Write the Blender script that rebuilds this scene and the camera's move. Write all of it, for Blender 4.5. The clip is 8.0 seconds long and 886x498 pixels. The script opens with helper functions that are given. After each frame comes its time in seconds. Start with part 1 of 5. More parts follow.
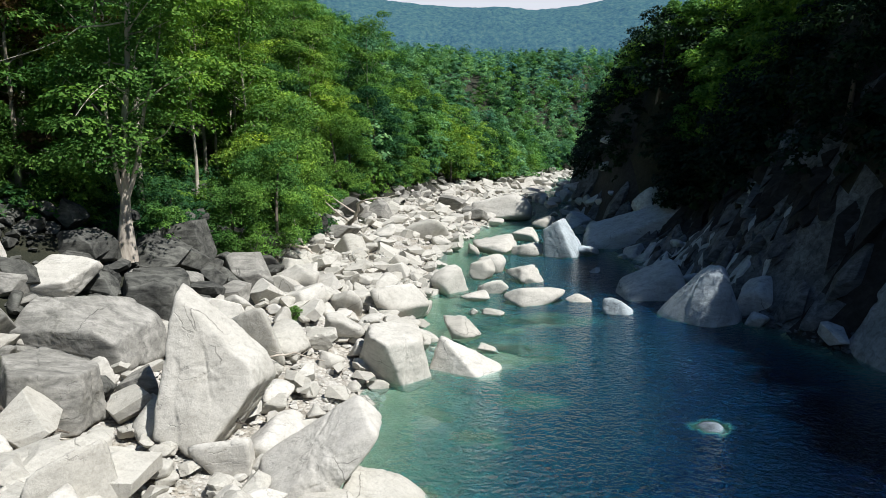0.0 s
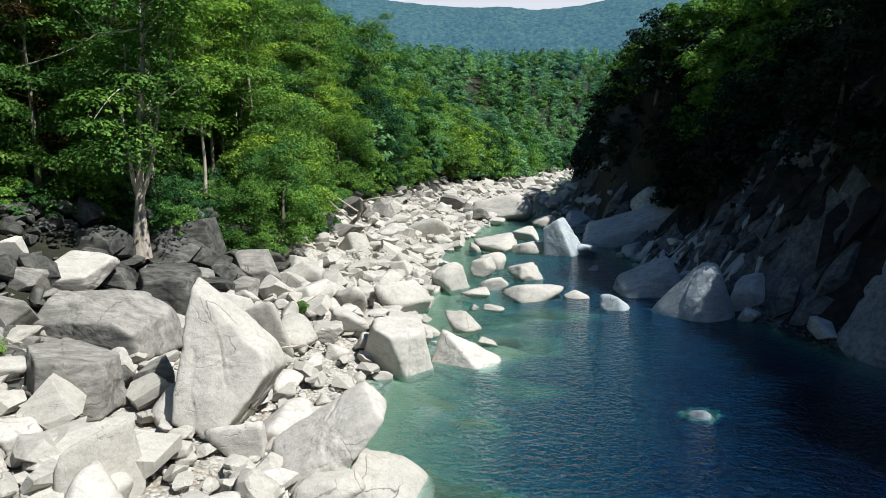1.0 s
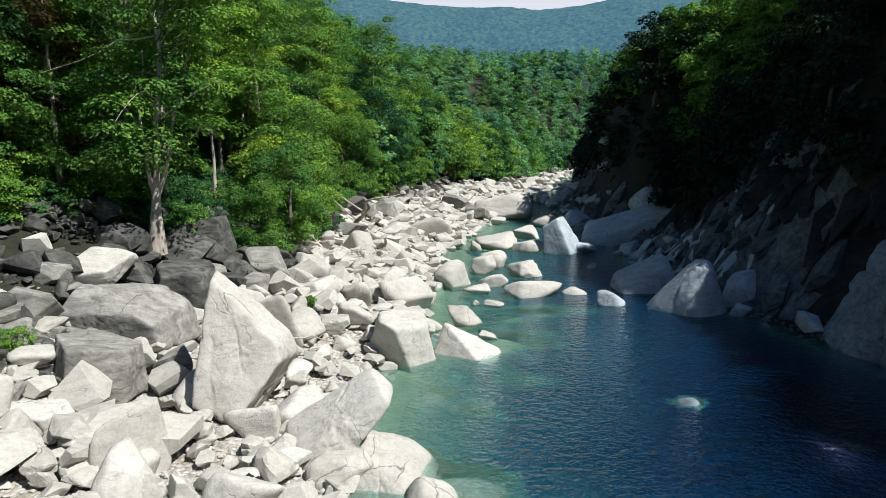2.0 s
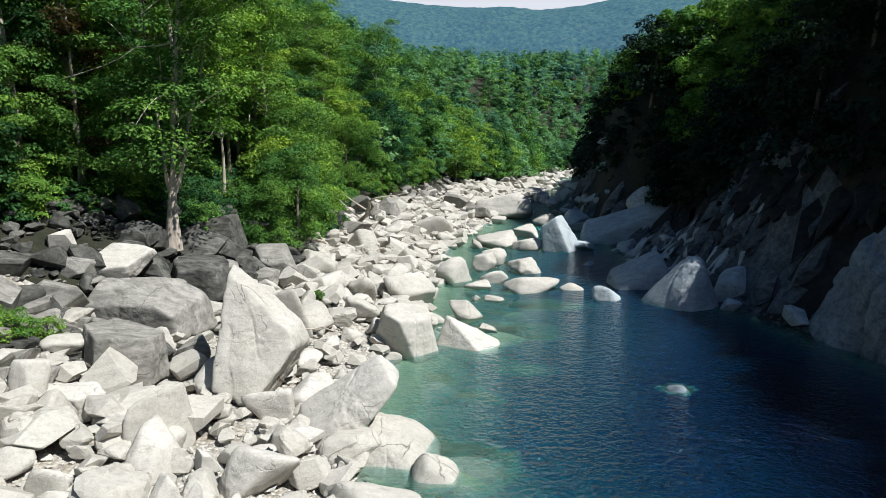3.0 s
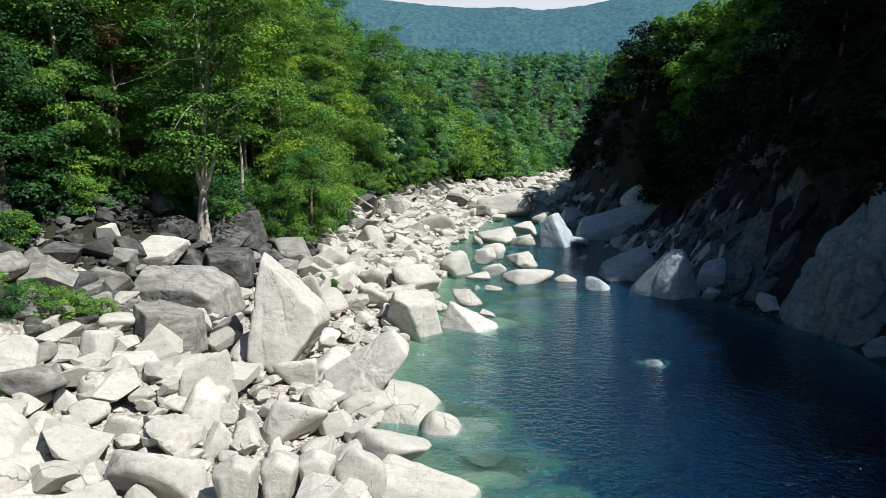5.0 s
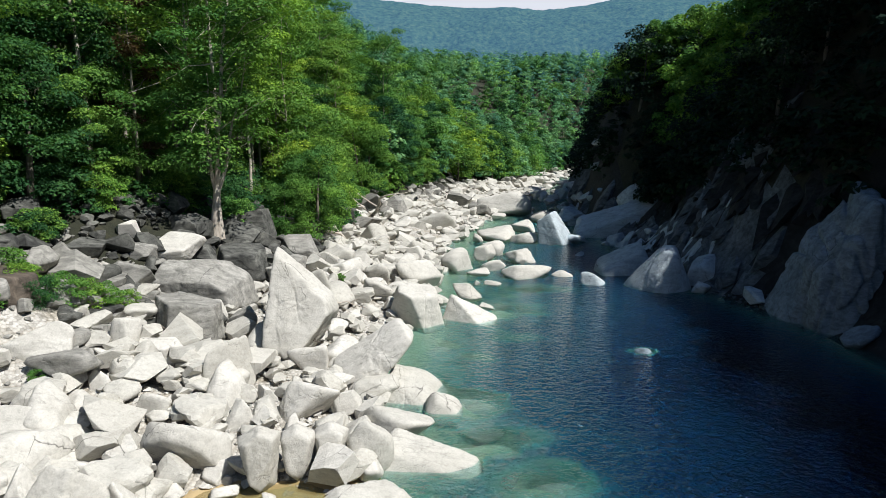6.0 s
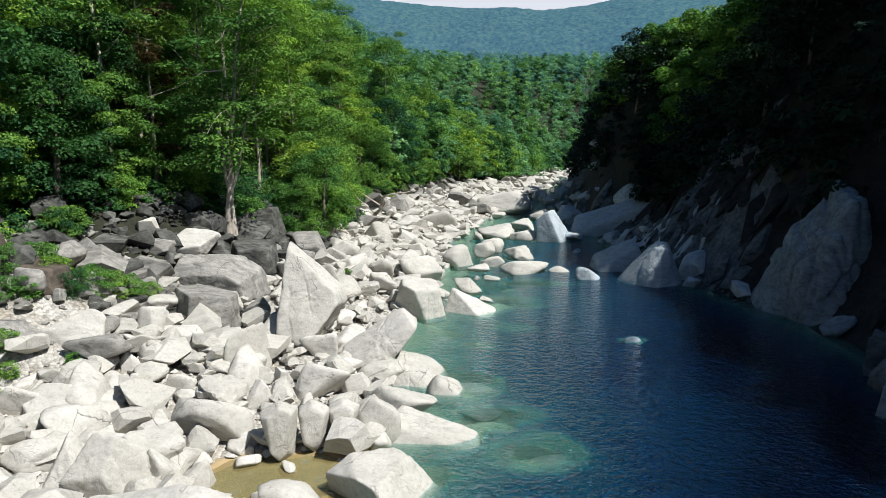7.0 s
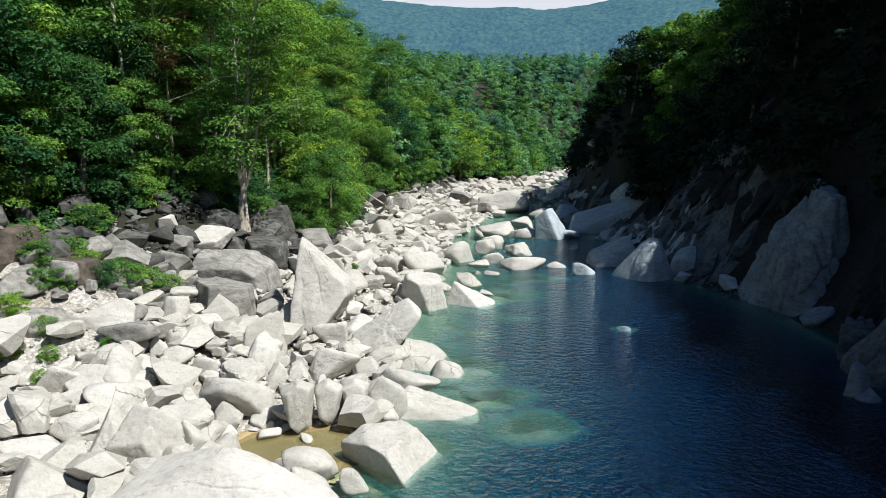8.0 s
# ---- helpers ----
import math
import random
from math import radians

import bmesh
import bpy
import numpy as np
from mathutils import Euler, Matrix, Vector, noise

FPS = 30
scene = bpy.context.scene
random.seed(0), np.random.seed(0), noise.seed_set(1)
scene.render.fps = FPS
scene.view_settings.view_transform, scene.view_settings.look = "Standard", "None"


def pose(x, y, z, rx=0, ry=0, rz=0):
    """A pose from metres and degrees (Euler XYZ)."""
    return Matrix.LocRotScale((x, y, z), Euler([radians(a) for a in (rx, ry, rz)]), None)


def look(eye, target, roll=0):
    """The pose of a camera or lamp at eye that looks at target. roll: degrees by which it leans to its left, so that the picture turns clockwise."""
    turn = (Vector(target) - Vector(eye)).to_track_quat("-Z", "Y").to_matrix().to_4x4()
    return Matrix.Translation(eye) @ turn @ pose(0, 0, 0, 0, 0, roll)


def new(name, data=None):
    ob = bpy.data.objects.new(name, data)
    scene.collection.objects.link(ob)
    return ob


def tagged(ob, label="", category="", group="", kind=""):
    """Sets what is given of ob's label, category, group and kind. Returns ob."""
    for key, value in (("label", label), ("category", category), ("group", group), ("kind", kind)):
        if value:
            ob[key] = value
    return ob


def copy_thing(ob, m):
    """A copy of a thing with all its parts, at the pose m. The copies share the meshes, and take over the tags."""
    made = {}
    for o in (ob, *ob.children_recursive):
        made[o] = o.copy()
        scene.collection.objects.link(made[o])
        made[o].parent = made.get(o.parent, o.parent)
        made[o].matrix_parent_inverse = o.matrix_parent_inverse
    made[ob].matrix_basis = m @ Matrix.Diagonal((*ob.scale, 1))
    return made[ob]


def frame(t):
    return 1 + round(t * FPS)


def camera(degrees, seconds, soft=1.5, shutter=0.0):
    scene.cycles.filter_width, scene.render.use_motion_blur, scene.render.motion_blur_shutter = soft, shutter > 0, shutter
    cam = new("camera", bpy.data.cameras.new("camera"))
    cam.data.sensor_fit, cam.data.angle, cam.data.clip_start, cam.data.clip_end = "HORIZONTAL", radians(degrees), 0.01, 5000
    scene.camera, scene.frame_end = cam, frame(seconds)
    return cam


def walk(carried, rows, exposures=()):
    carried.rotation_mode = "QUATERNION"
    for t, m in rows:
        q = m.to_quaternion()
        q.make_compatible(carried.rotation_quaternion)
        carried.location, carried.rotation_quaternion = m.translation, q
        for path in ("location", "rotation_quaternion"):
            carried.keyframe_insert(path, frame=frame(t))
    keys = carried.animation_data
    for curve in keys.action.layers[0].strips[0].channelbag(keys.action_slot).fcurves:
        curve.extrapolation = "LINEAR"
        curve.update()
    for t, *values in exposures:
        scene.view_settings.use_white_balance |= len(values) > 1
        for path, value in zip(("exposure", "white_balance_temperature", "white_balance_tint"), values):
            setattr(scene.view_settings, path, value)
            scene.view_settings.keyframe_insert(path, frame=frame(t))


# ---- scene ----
cam = camera(70, 8.0, soft=0.45)
PATH = [
    (0, (-0.000, 0.001, 11.200), (-0.000, 9.857, 9.509), 0.04),
    (0.5, (0.016, -0.601, 11.224), (0.000, 9.255, 9.534), 0.03),
    (1, (0.017, -1.275, 11.259), (-0.013, 8.581, 9.568), 0.02),
    (1.5, (0.006, -2.012, 11.299), (-0.037, 7.843, 9.608), 0.02),
    (3, (-0.057, -4.531, 11.434), (-0.131, 5.324, 9.741), 0.02),
    (3.5, (-0.080, -5.455, 11.478), (-0.163, 4.400, 9.785), 0.01),
    (4, (-0.101, -6.415, 11.519), (-0.192, 3.440, 9.826), -0.00),
    (4.5, (-0.120, -7.408, 11.557), (-0.217, 2.448, 9.865), -0.02),
    (6, (-0.160, -10.575, 11.664), (-0.275, -0.720, 9.975), -0.12),
    (6.5, (-0.170, -11.697, 11.702), (-0.292, -1.841, 10.014), -0.16),
    (7, (-0.181, -12.854, 11.746), (-0.310, -2.999, 10.058), -0.20),
    (7.5, (-0.196, -14.052, 11.799), (-0.333, -4.197, 10.109), -0.24),
    (8, (-0.217, -15.294, 11.864), (-0.364, -5.439, 10.171), -0.28),
]
walk(cam, [(t, look(eye, target, roll)) for t, eye, target, roll in PATH], exposures=[(0, 0.42, 6200, 11), (8, 0.42, 6200, 11)])

# ---- daylight ----
SUN_AZIMUTH = 120.0      # degrees clockwise from +y
SUN_ELEVATION = 55.0
sun = new("sun", bpy.data.lights.new("sun", "SUN"))
sun.data.energy, sun.data.angle, sun.data.color = 5.0, radians(0.53), (1.0, 0.965, 0.90)
_el, _az = radians(SUN_ELEVATION), radians(SUN_AZIMUTH)
SUN_DIR = Vector((math.sin(_az) * math.cos(_el), math.cos(_az) * math.cos(_el), math.sin(_el)))
sun.matrix_world = look(SUN_DIR * 400, (0, 0, 0))

world = bpy.data.worlds.new("sky")
scene.world = world
world.use_nodes = True
_nt = world.node_tree
_nt.nodes.clear()
_sky = _nt.nodes.new("ShaderNodeTexSky")
_sky.sky_type, _sky.sun_disc = "NISHITA", False
_sky.sun_elevation, _sky.sun_rotation = radians(SUN_ELEVATION), radians(SUN_AZIMUTH)
_sky.air_density, _sky.dust_density, _sky.ozone_density = 1.3, 0.2, 6.5
_bg = _nt.nodes.new("ShaderNodeBackground")
_bg.inputs["Strength"].default_value = 0.044
_out = _nt.nodes.new("ShaderNodeOutputWorld")
_nt.links.new(_sky.outputs[0], _bg.inputs[0])
_nt.links.new(_bg.outputs[0], _out.inputs[0])

# ---- numeric helpers ----
def hash3(i, j, k, seed):
    h = (i * 374761393 + j * 668265263 + k * 1274126177 + seed * 974711) & 0x7FFFFFFF
    h = ((h ^ (h >> 13)) * 1103515245 + 12345) & 0x7FFFFFFF
    h = ((h ^ (h >> 11)) * 668265263) & 0x7FFFFFFF
    return (h & 0xFFFFF) / float(0xFFFFF)


def value_noise(p, seed=0):
    """Smooth noise from -1 to 1 at the points p (n x 3)."""
    p = np.asarray(p, dtype=np.float64)
    c = np.floor(p).astype(np.int64)
    f = p - c
    f = f * f * f * (f * (f * 6 - 15) + 10)
    total = np.zeros(len(p))
    for a in (0, 1):
        for b in (0, 1):
            for e in (0, 1):
                wt = (f[:, 0] if a else 1 - f[:, 0]) * (f[:, 1] if b else 1 - f[:, 1]) * (f[:, 2] if e else 1 - f[:, 2])
                total += wt * hash3(c[:, 0] + a, c[:, 1] + b, c[:, 2] + e, seed)
    return total * 2 - 1


def fbm(p, octaves=4, seed=0, gain=0.5):
    p = np.asarray(p, dtype=np.float64)
    out, amp = np.zeros(len(p)), 1.0
    for o in range(octaves):
        out += amp * value_noise(p * (2.03 ** o) + 17.3 * o, seed + o)
        amp *= gain
    return out


def mesh_from(name, verts, faces, material=None, smooth=True):
    me = bpy.data.meshes.new(name)
    me.from_pydata(np.asarray(verts, dtype=np.float32), [], np.asarray(faces, dtype=np.int32))
    if smooth is not False:
        me.polygons.foreach_set("use_smooth", np.ones(len(me.polygons), dtype=bool) if smooth is True else np.asarray(smooth, dtype=bool))
    if material:
        me.materials.append(material)
    me.update()
    return me


def join(pieces):
    vs, fs, n = [], [], 0
    for v, f in pieces:
        vs.append(v)
        fs.append(f + n)
        n += len(v)
    return np.vstack(vs), np.vstack(fs)


def part(name, me, parent, label=""):
    ob = new(name, me)
    ob.parent = parent
    return tagged(ob, label)


# ---- the lie of the land ----
LEFT_Y = (-80, -20, -5, 2, 8, 13, 18, 27, 33, 38, 48, 62, 80, 95, 130, 186, 230, 300, 420, 900)
LEFT_X = (-12, -9, -7.0, -5.5, -3.2, -1.6, -3.6, -3.0, -0.6, -1.4, -0.6, 0.2, 4.5, 11, 19, 33, 68, 150, 300, 900)
RIGHT_Y = (-80, -20, 10, 20, 27, 33, 40, 54, 72, 95, 123, 150, 186, 230, 300, 420, 900)
RIGHT_X = (26, 24, 22.0, 23, 22.8, 21, 18.8, 18, 17.5, 20, 25, 31, 46, 86, 172, 330, 960)
BANK_D = (0, 1.5, 5, 9, 13, 16, 20, 26, 60, 130, 400, 1200)
BANK_Z = (-0.3, 0.35, 1.0, 1.8, 3.2, 5.0, 7.0, 10.5, 31, 74, 120, 160)
LIFT_Y = (-60, 4, 10, 16, 22, 28, 34, 48, 400)
LIFT_S = (0.5, 0.3, 0.4, 0.95, 0.85, 1.35, 1.2, 1.0, 1.0)
WALL_D = (0, 1.2, 3, 4.6, 7, 10, 16, 26, 45, 80, 300)
WALL_Z = (-0.4, 0.6, 3.2, 6.6, 11.5, 18, 29, 41, 55, 66, 100)
STEEP_Y = (-60, 40, 50, 57, 71, 78, 88, 125, 160)
STEEP_S = (1.1, 1.05, 0.9, 0.5, 0.45, 1.3, 2.1, 2.1, 1.0)
# deepens away from the left so the depth colour also carries shade
BED_D = (0, 2, 6, 11, 16, 22, 30)
BED_Z = (-0.3, -0.8, -2.3, -3.4, -4.6, -6.0, -6.5)
CAP_A = (-3.0, -0.6, -0.218, -0.16, -0.084, 0.0, 0.25, 1.0)
CAP_E = (0.9, 0.45, 0.222, 0.186, 0.146, 0.129, 0.132, 0.16)


def left_bank(y):
    return np.interp(y, LEFT_Y, LEFT_X)


def right_bank(y):
    return np.interp(y, RIGHT_Y, RIGHT_X)


SHOALS = ((2.8, 9.6, 2.2, 1.5, -0.35), (0.9, 22.7, 1.4, 1.0, -0.45), (-0.2, 16.4, 2.2, 1.6, -0.15), (2.6, 33.0, 3.6, 1.6, -0.12), (1.4, 13.0, 2.4, 1.2, -0.2), (6.0, 38.5, 4.0, 1.4, -0.3), (5.0, 31.5, 2.0, 1.0, -0.5), (-2.0, 24.5, 1.8, 2.5, -0.35), (3.6, 26.0, 2.2, 1.2, -0.7), (0.9, 12.2, 1.6, 1.0, -0.12), (0.9, 15.9, 1.6, 0.9, -0.12), (-0.6, 17.6, 1.5, 1.3, -0.1), (2.6, 30.6, 1.6, 1.2, -0.1), (-0.9, 8.0, 1.2, 1.0, -0.2), (-2.2, 5.2, 1.2, 0.8, -0.25))
EDGE_Y = (-60, 15, 24, 30, 36, 44, 56, 70, 84, 102, 126, 168, 300)
EDGE_D = (26, 22.5, 20.8, 18.8, 16.4, 14.4, 12.5, 13, 15, 15, 12, 5, 8)


def forest_edge(y):
    """How far from the water the trees begin on the left bank."""
    return np.interp(y, EDGE_Y, EDGE_D)


def ground_z(x, y, rough=True):
    """Height of the ground in metres; the river's level is zero."""
    x, y = np.atleast_1d(np.asarray(x, float)), np.atleast_1d(np.asarray(y, float))
    dl, dr = left_bank(y) - x, x - right_bank(y)
    lift = np.interp(y, LIFT_Y, LIFT_S)
    zl = np.interp(dl, BANK_D, BANK_Z)
    zl = np.where(dl < 32, zl * (lift + (1 - lift) * np.clip((dl - 16) / 16, 0, 1)), zl)
    yy = np.maximum(y, 200)
    cap = 0.5 + yy * np.interp(x / yy, CAP_A, CAP_E)
    cap = np.where(y > 430, np.maximum(12, cap - (y - 430) * 0.35), cap)
    zl = np.where((zl > cap) & (dl > 20), cap + (zl - cap) * 0.04, zl)
    steep = np.interp(y, STEEP_Y, STEEP_S)
    zr = np.interp(np.where(dr < 8, dr * steep, dr + 8 * (steep - 1)), WALL_D, WALL_Z)
    zr = np.where(zr > 5, 5 + (zr - 5) * np.interp(y, (-40, 44, 54, 66, 100, 125, 150, 200), (1.12, 1.1, 0.95, 0.9, 0.9, 0.7, 0.35, 0.25)), zr)
    crest = np.interp(y, (-40, 10, 30, 46, 54, 62, 75, 110, 150), (48, 50, 54, 48, 37, 27, 17, 14, 9))
    zr = np.where(zr > crest, crest + (zr - crest) * 0.15, zr)
    bed = np.interp(np.minimum(-dl, -dr * 3), BED_D, BED_Z)
    bed = bed * np.interp(y, (12, 26, 50, 70), (1, 0.78, 0.7, 0.55))
    for sx, sy, rx, ry, top in SHOALS:
        bed = np.maximum(bed, top - 1.3 * (((x - sx) / rx) ** 2 + ((y - sy) / ry) ** 2))
    z = np.where(dl > 0, zl, np.where(dr > 0, zr, bed))
    pool = ((x + 6.7) / 2.9) ** 2 + ((y - 7.6) / 1.8) ** 2
    z = np.where(pool < 2.2, np.minimum(z, -0.28 + 0.30 * pool), z)
    if rough:
        p = np.column_stack((x, y, np.zeros_like(x)))
        big = np.clip((np.maximum(dl - 18, dr * 1.4 - 5)) / 30, 0, 1)
        z = z + fbm(p / 28, 3, 5) * 4.0 * big + fbm(p / 2.2, 3, 9) * 0.16 * np.clip(np.maximum(dl, dr) / 3, 0.25, 1)
    return z

# ---- materials ----
def material(name):
    m = bpy.data.materials.new(name)
    m.use_nodes = True
    nt = m.node_tree
    return m, nt, nt.nodes["Principled BSDF"]


def node(nt, kind, **values):
    n = nt.nodes.new(kind)
    for key, value in values.items():
        n.inputs[key.replace("_", " ")].default_value = value
    return n


def ramp(nt, source, stops):
    r = nt.nodes.new("ShaderNodeValToRGB")
    els = r.color_ramp.elements
    while len(els) < len(stops):
        els.new(0.5)
    for e, (pos, col) in zip(els, stops):
        e.position, e.color = pos, (*col, 1)
    nt.links.new(source, r.inputs[0])
    return r.outputs[0]


def mix(nt, fac, a, b, blend="MIX"):
    m = nt.nodes.new("ShaderNodeMix")
    m.data_type, m.blend_type = "RGBA", blend
    for sock, v in ((m.inputs[0], fac), (m.inputs[6], a), (m.inputs[7], b)):
        if isinstance(v, bpy.types.NodeSocket):
            nt.links.new(v, sock)
        else:
            sock.default_value = v if isinstance(v, (int, float)) else (*v, 1)
    return m.outputs[2]


def noise_node(nt, scale, detail=6, rough=0.6, stretch=None, distortion=0.0, kind="FBM"):
    geo = nt.nodes.new("ShaderNodeNewGeometry")
    n = node(nt, "ShaderNodeTexNoise", Scale=scale, Detail=detail, Roughness=rough, Distortion=distortion)
    n.noise_type = kind
    if stretch:
        mp = nt.nodes.new("ShaderNodeMapping")
        mp.inputs["Scale"].default_value = stretch
        mp.inputs["Rotation"].default_value = (0.5, 0.35, 0.3)
        nt.links.new(geo.outputs["Position"], mp.inputs[0])
        nt.links.new(mp.outputs[0], n.inputs["Vector"])
    else:
        nt.links.new(geo.outputs["Position"], n.inputs["Vector"])
    return n.outputs["Fac"]


def bump(nt, bsdf, heights):
    """Chains bumps (height socket, strength, distance) into the surface's normal."""
    last = None
    for h, strength, distance in heights:
        b = node(nt, "ShaderNodeBump", Strength=strength, Distance=distance)
        nt.links.new(h, b.inputs["Height"])
        if last:
            nt.links.new(last, b.inputs["Normal"])
        last = b.outputs[0]
    nt.links.new(last, bsdf.inputs["Normal"])


def rock_material(name, light, mid, dark, stain, rough=0.85, vary=0.12, relief=1.0):
    """Granite: mottled colour, dark stains in patches, grain and pits."""
    m, nt, bsdf = material(name)
    base = ramp(nt, noise_node(nt, 0.55, 8, 0.62, distortion=0.4), [(0.32, mid), (0.62, light)])
    grain = ramp(nt, noise_node(nt, 16, 4, 0.7), [(0.3, (0.5, 0.5, 0.5)), (0.62, (1, 1, 1))])
    col = mix(nt, 0.3, base, grain, "MULTIPLY")
    streak = ramp(nt, noise_node(nt, 1.1, 7, 0.68, (0.7, 2.6, 2.6), 0.6), [(0.5 - 0.25 * stain, (1, 1, 1)), (0.62 + 0.1 * (1 - stain), (0, 0, 0))])
    inv = nt.nodes.new("ShaderNodeInvert")
    nt.links.new(streak, inv.inputs["Color"])
    sep = node(nt, "ShaderNodeMath")
    sep.operation = "MULTIPLY"
    nt.links.new(inv.outputs[0], sep.inputs[0])
    sep.inputs[1].default_value = min(1.0, 0.25 + stain)
    col = mix(nt, sep.outputs[0], col, dark)
    geo = nt.nodes.new("ShaderNodeNewGeometry")
    warp = nt.nodes.new("ShaderNodeTexNoise")
    warp.inputs["Scale"].default_value, warp.inputs["Detail"].default_value = 0.7, 5
    nt.links.new(geo.outputs["Position"], warp.inputs["Vector"])
    bent = mix(nt, 0.45, (0, 0, 0), warp.outputs["Color"])
    add = nt.nodes.new("ShaderNodeVectorMath")
    add.operation = "ADD"
    nt.links.new(geo.outputs["Position"], add.inputs[0])
    sc = nt.nodes.new("ShaderNodeVectorMath")
    sc.operation = "SCALE"
    sc.inputs["Scale"].default_value = 2.2
    nt.links.new(bent, sc.inputs[0])
    nt.links.new(sc.outputs[0], add.inputs[1])
    vor = node(nt, "ShaderNodeTexVoronoi", Scale=0.42)
    vor.feature = "DISTANCE_TO_EDGE"
    nt.links.new(add.outputs[0], vor.inputs["Vector"])
    seam = ramp(nt, vor.outputs["Distance"], [(0.0, (0.3, 0.3, 0.3)), (0.009, (1, 1, 1))])
    part_seam = ramp(nt, noise_node(nt, 0.4, 3, 0.5), [(0.54, (0, 0, 0)), (0.62, (1, 1, 1))])
    col = mix(nt, part_seam, col, mix(nt, 1.0, col, seam, "MULTIPLY"))
    crack = ramp(nt, noise_node(nt, 0.55, 6, 0.55, (0.5, 1.3, 1.0), 0.35), [(0.488, (1, 1, 1)), (0.4955, (0.12, 0.12, 0.12)), (0.503, (1, 1, 1))])
    broken = ramp(nt, noise_node(nt, 0.9, 2, 0.5), [(0.48, (0, 0, 0)), (0.56, (1, 1, 1))])
    crack = mix(nt, broken, (1, 1, 1), crack)
    col = mix(nt, 0.2, col, crack, "MULTIPLY")
    fleck = ramp(nt, noise_node(nt, 5.5, 7, 0.75), [(0.36, (0.62, 0.62, 0.60)), (0.5, (1, 1, 1))])
    col = mix(nt, 0.42, col, fleck, "MULTIPLY")
    info = nt.nodes.new("ShaderNodeObjectInfo")
    tone = ramp(nt, info.outputs["Random"], [(0, (1 - vary, 1 - vary, 1 - vary * 1.1)), (1, (1, 1, 1))])
    col = mix(nt, 1.0, mix(nt, 1.0, col, tone, "MULTIPLY"), (0.78, 0.78, 0.78), "MULTIPLY")
    nt.links.new(col, bsdf.inputs["Base Color"])
    bsdf.inputs["Roughness"].default_value = rough
    bsdf.inputs["Specular IOR Level"].default_value = 0.25
    creases = noise_node(nt, 0.9, 7, 0.6, distortion=0.25, kind="RIDGED_MULTIFRACTAL")
    bump(nt, bsdf, [(creases, 0.5, 0.09 * relief), (noise_node(nt, 2.6, 8, 0.66, distortion=0.3), 0.5, 0.09 * relief), (noise_node(nt, 11, 6, 0.72), 0.45, 0.025), (crack, 0.5, 0.04)])
    return m


PALE = rock_material("pale_granite", (0.80, 0.772, 0.70), (0.69, 0.66, 0.59), (0.30, 0.285, 0.245), 0.12, vary=0.2)
GREY = rock_material("grey_granite", (0.55, 0.53, 0.48), (0.35, 0.34, 0.30), (0.10, 0.10, 0.09), 0.5)
BLACK = rock_material("lichen_dark_granite", (0.27, 0.27, 0.24), (0.075, 0.076, 0.07), (0.012, 0.013, 0.013), 0.6)
RUST = rock_material("rusty_lichen_granite", (0.22, 0.18, 0.14), (0.12, 0.095, 0.075), (0.04, 0.036, 0.032), 0.6)
# pale granite again, tinted blue to stand in for skylight in shade
CLIFF = rock_material("skylight_blue_granite", (0.40, 0.49, 0.575), (0.26, 0.325, 0.38), (0.05, 0.06, 0.066), 0.35, relief=1.1)
SHADE = rock_material("shade_blue_granite", (0.68, 0.77, 0.82), (0.52, 0.60, 0.645), (0.12, 0.13, 0.135), 0.22, relief=1.6)
# the same granite darkened twice, the cliff's shade put into its colour
RIB = rock_material("shade_dark_layered_rock", (0.25, 0.30, 0.34), (0.11, 0.13, 0.15), (0.025, 0.026, 0.027), 0.55)
WALL = rock_material("shade_dark_cliff_rock", (0.06, 0.064, 0.066), (0.03, 0.032, 0.033), (0.014, 0.014, 0.014), 0.6)


def foliage_material(name, a, b, c, through_=0.35, pass_tint=(1.25, 1.3, 0.6)):
    """Leaves: colour varies from leaf to leaf and from plant to plant; part of the light passes through."""
    m, nt, bsdf = material(name)
    geo = nt.nodes.new("ShaderNodeNewGeometry")
    info = nt.nodes.new("ShaderNodeObjectInfo")
    leaf = ramp(nt, geo.outputs["Random Per Island"], [(0.0, a), (0.6, b), (1.0, c)])
    plant = ramp(nt, info.outputs["Random"], [(0.0, (0.68, 0.82, 0.92)), (0.5, (0.95, 1.0, 1.0)), (1.0, (1.25, 1.15, 1.0))])
    stand = ramp(nt, noise_node(nt, 0.16, 3, 0.55), [(0.32, (0.62, 0.78, 0.85)), (0.5, (1.0, 1.05, 0.95)), (0.68, (1.4, 1.35, 0.95))])
    patch = ramp(nt, noise_node(nt, 0.04, 3, 0.6), [(0.34, (0.66, 0.8, 0.9)), (0.5, (1, 1, 1)), (0.66, (1.3, 1.22, 1.0))])
    stand = mix(nt, 1.0, stand, patch, "MULTIPLY")
    col = mix(nt, 1.0, mix(nt, 1.0, mix(nt, 1.0, leaf, plant, "MULTIPLY"), stand, "MULTIPLY"), (0.78, 0.78, 1.0), "MULTIPLY")
    nt.links.new(col, bsdf.inputs["Base Color"])
    bsdf.inputs["Roughness"].default_value = 0.62
    bsdf.inputs["Specular IOR Level"].default_value = 0.1
    tr = nt.nodes.new("ShaderNodeBsdfTranslucent")
    lit = mix(nt, 1.0, col, pass_tint, "MULTIPLY")
    nt.links.new(lit, tr.inputs["Color"])
    ms = nt.nodes.new("ShaderNodeMixShader")
    ms.inputs[0].default_value = through_
    nt.links.new(bsdf.outputs[0], ms.inputs[1])
    nt.links.new(tr.outputs[0], ms.inputs[2])
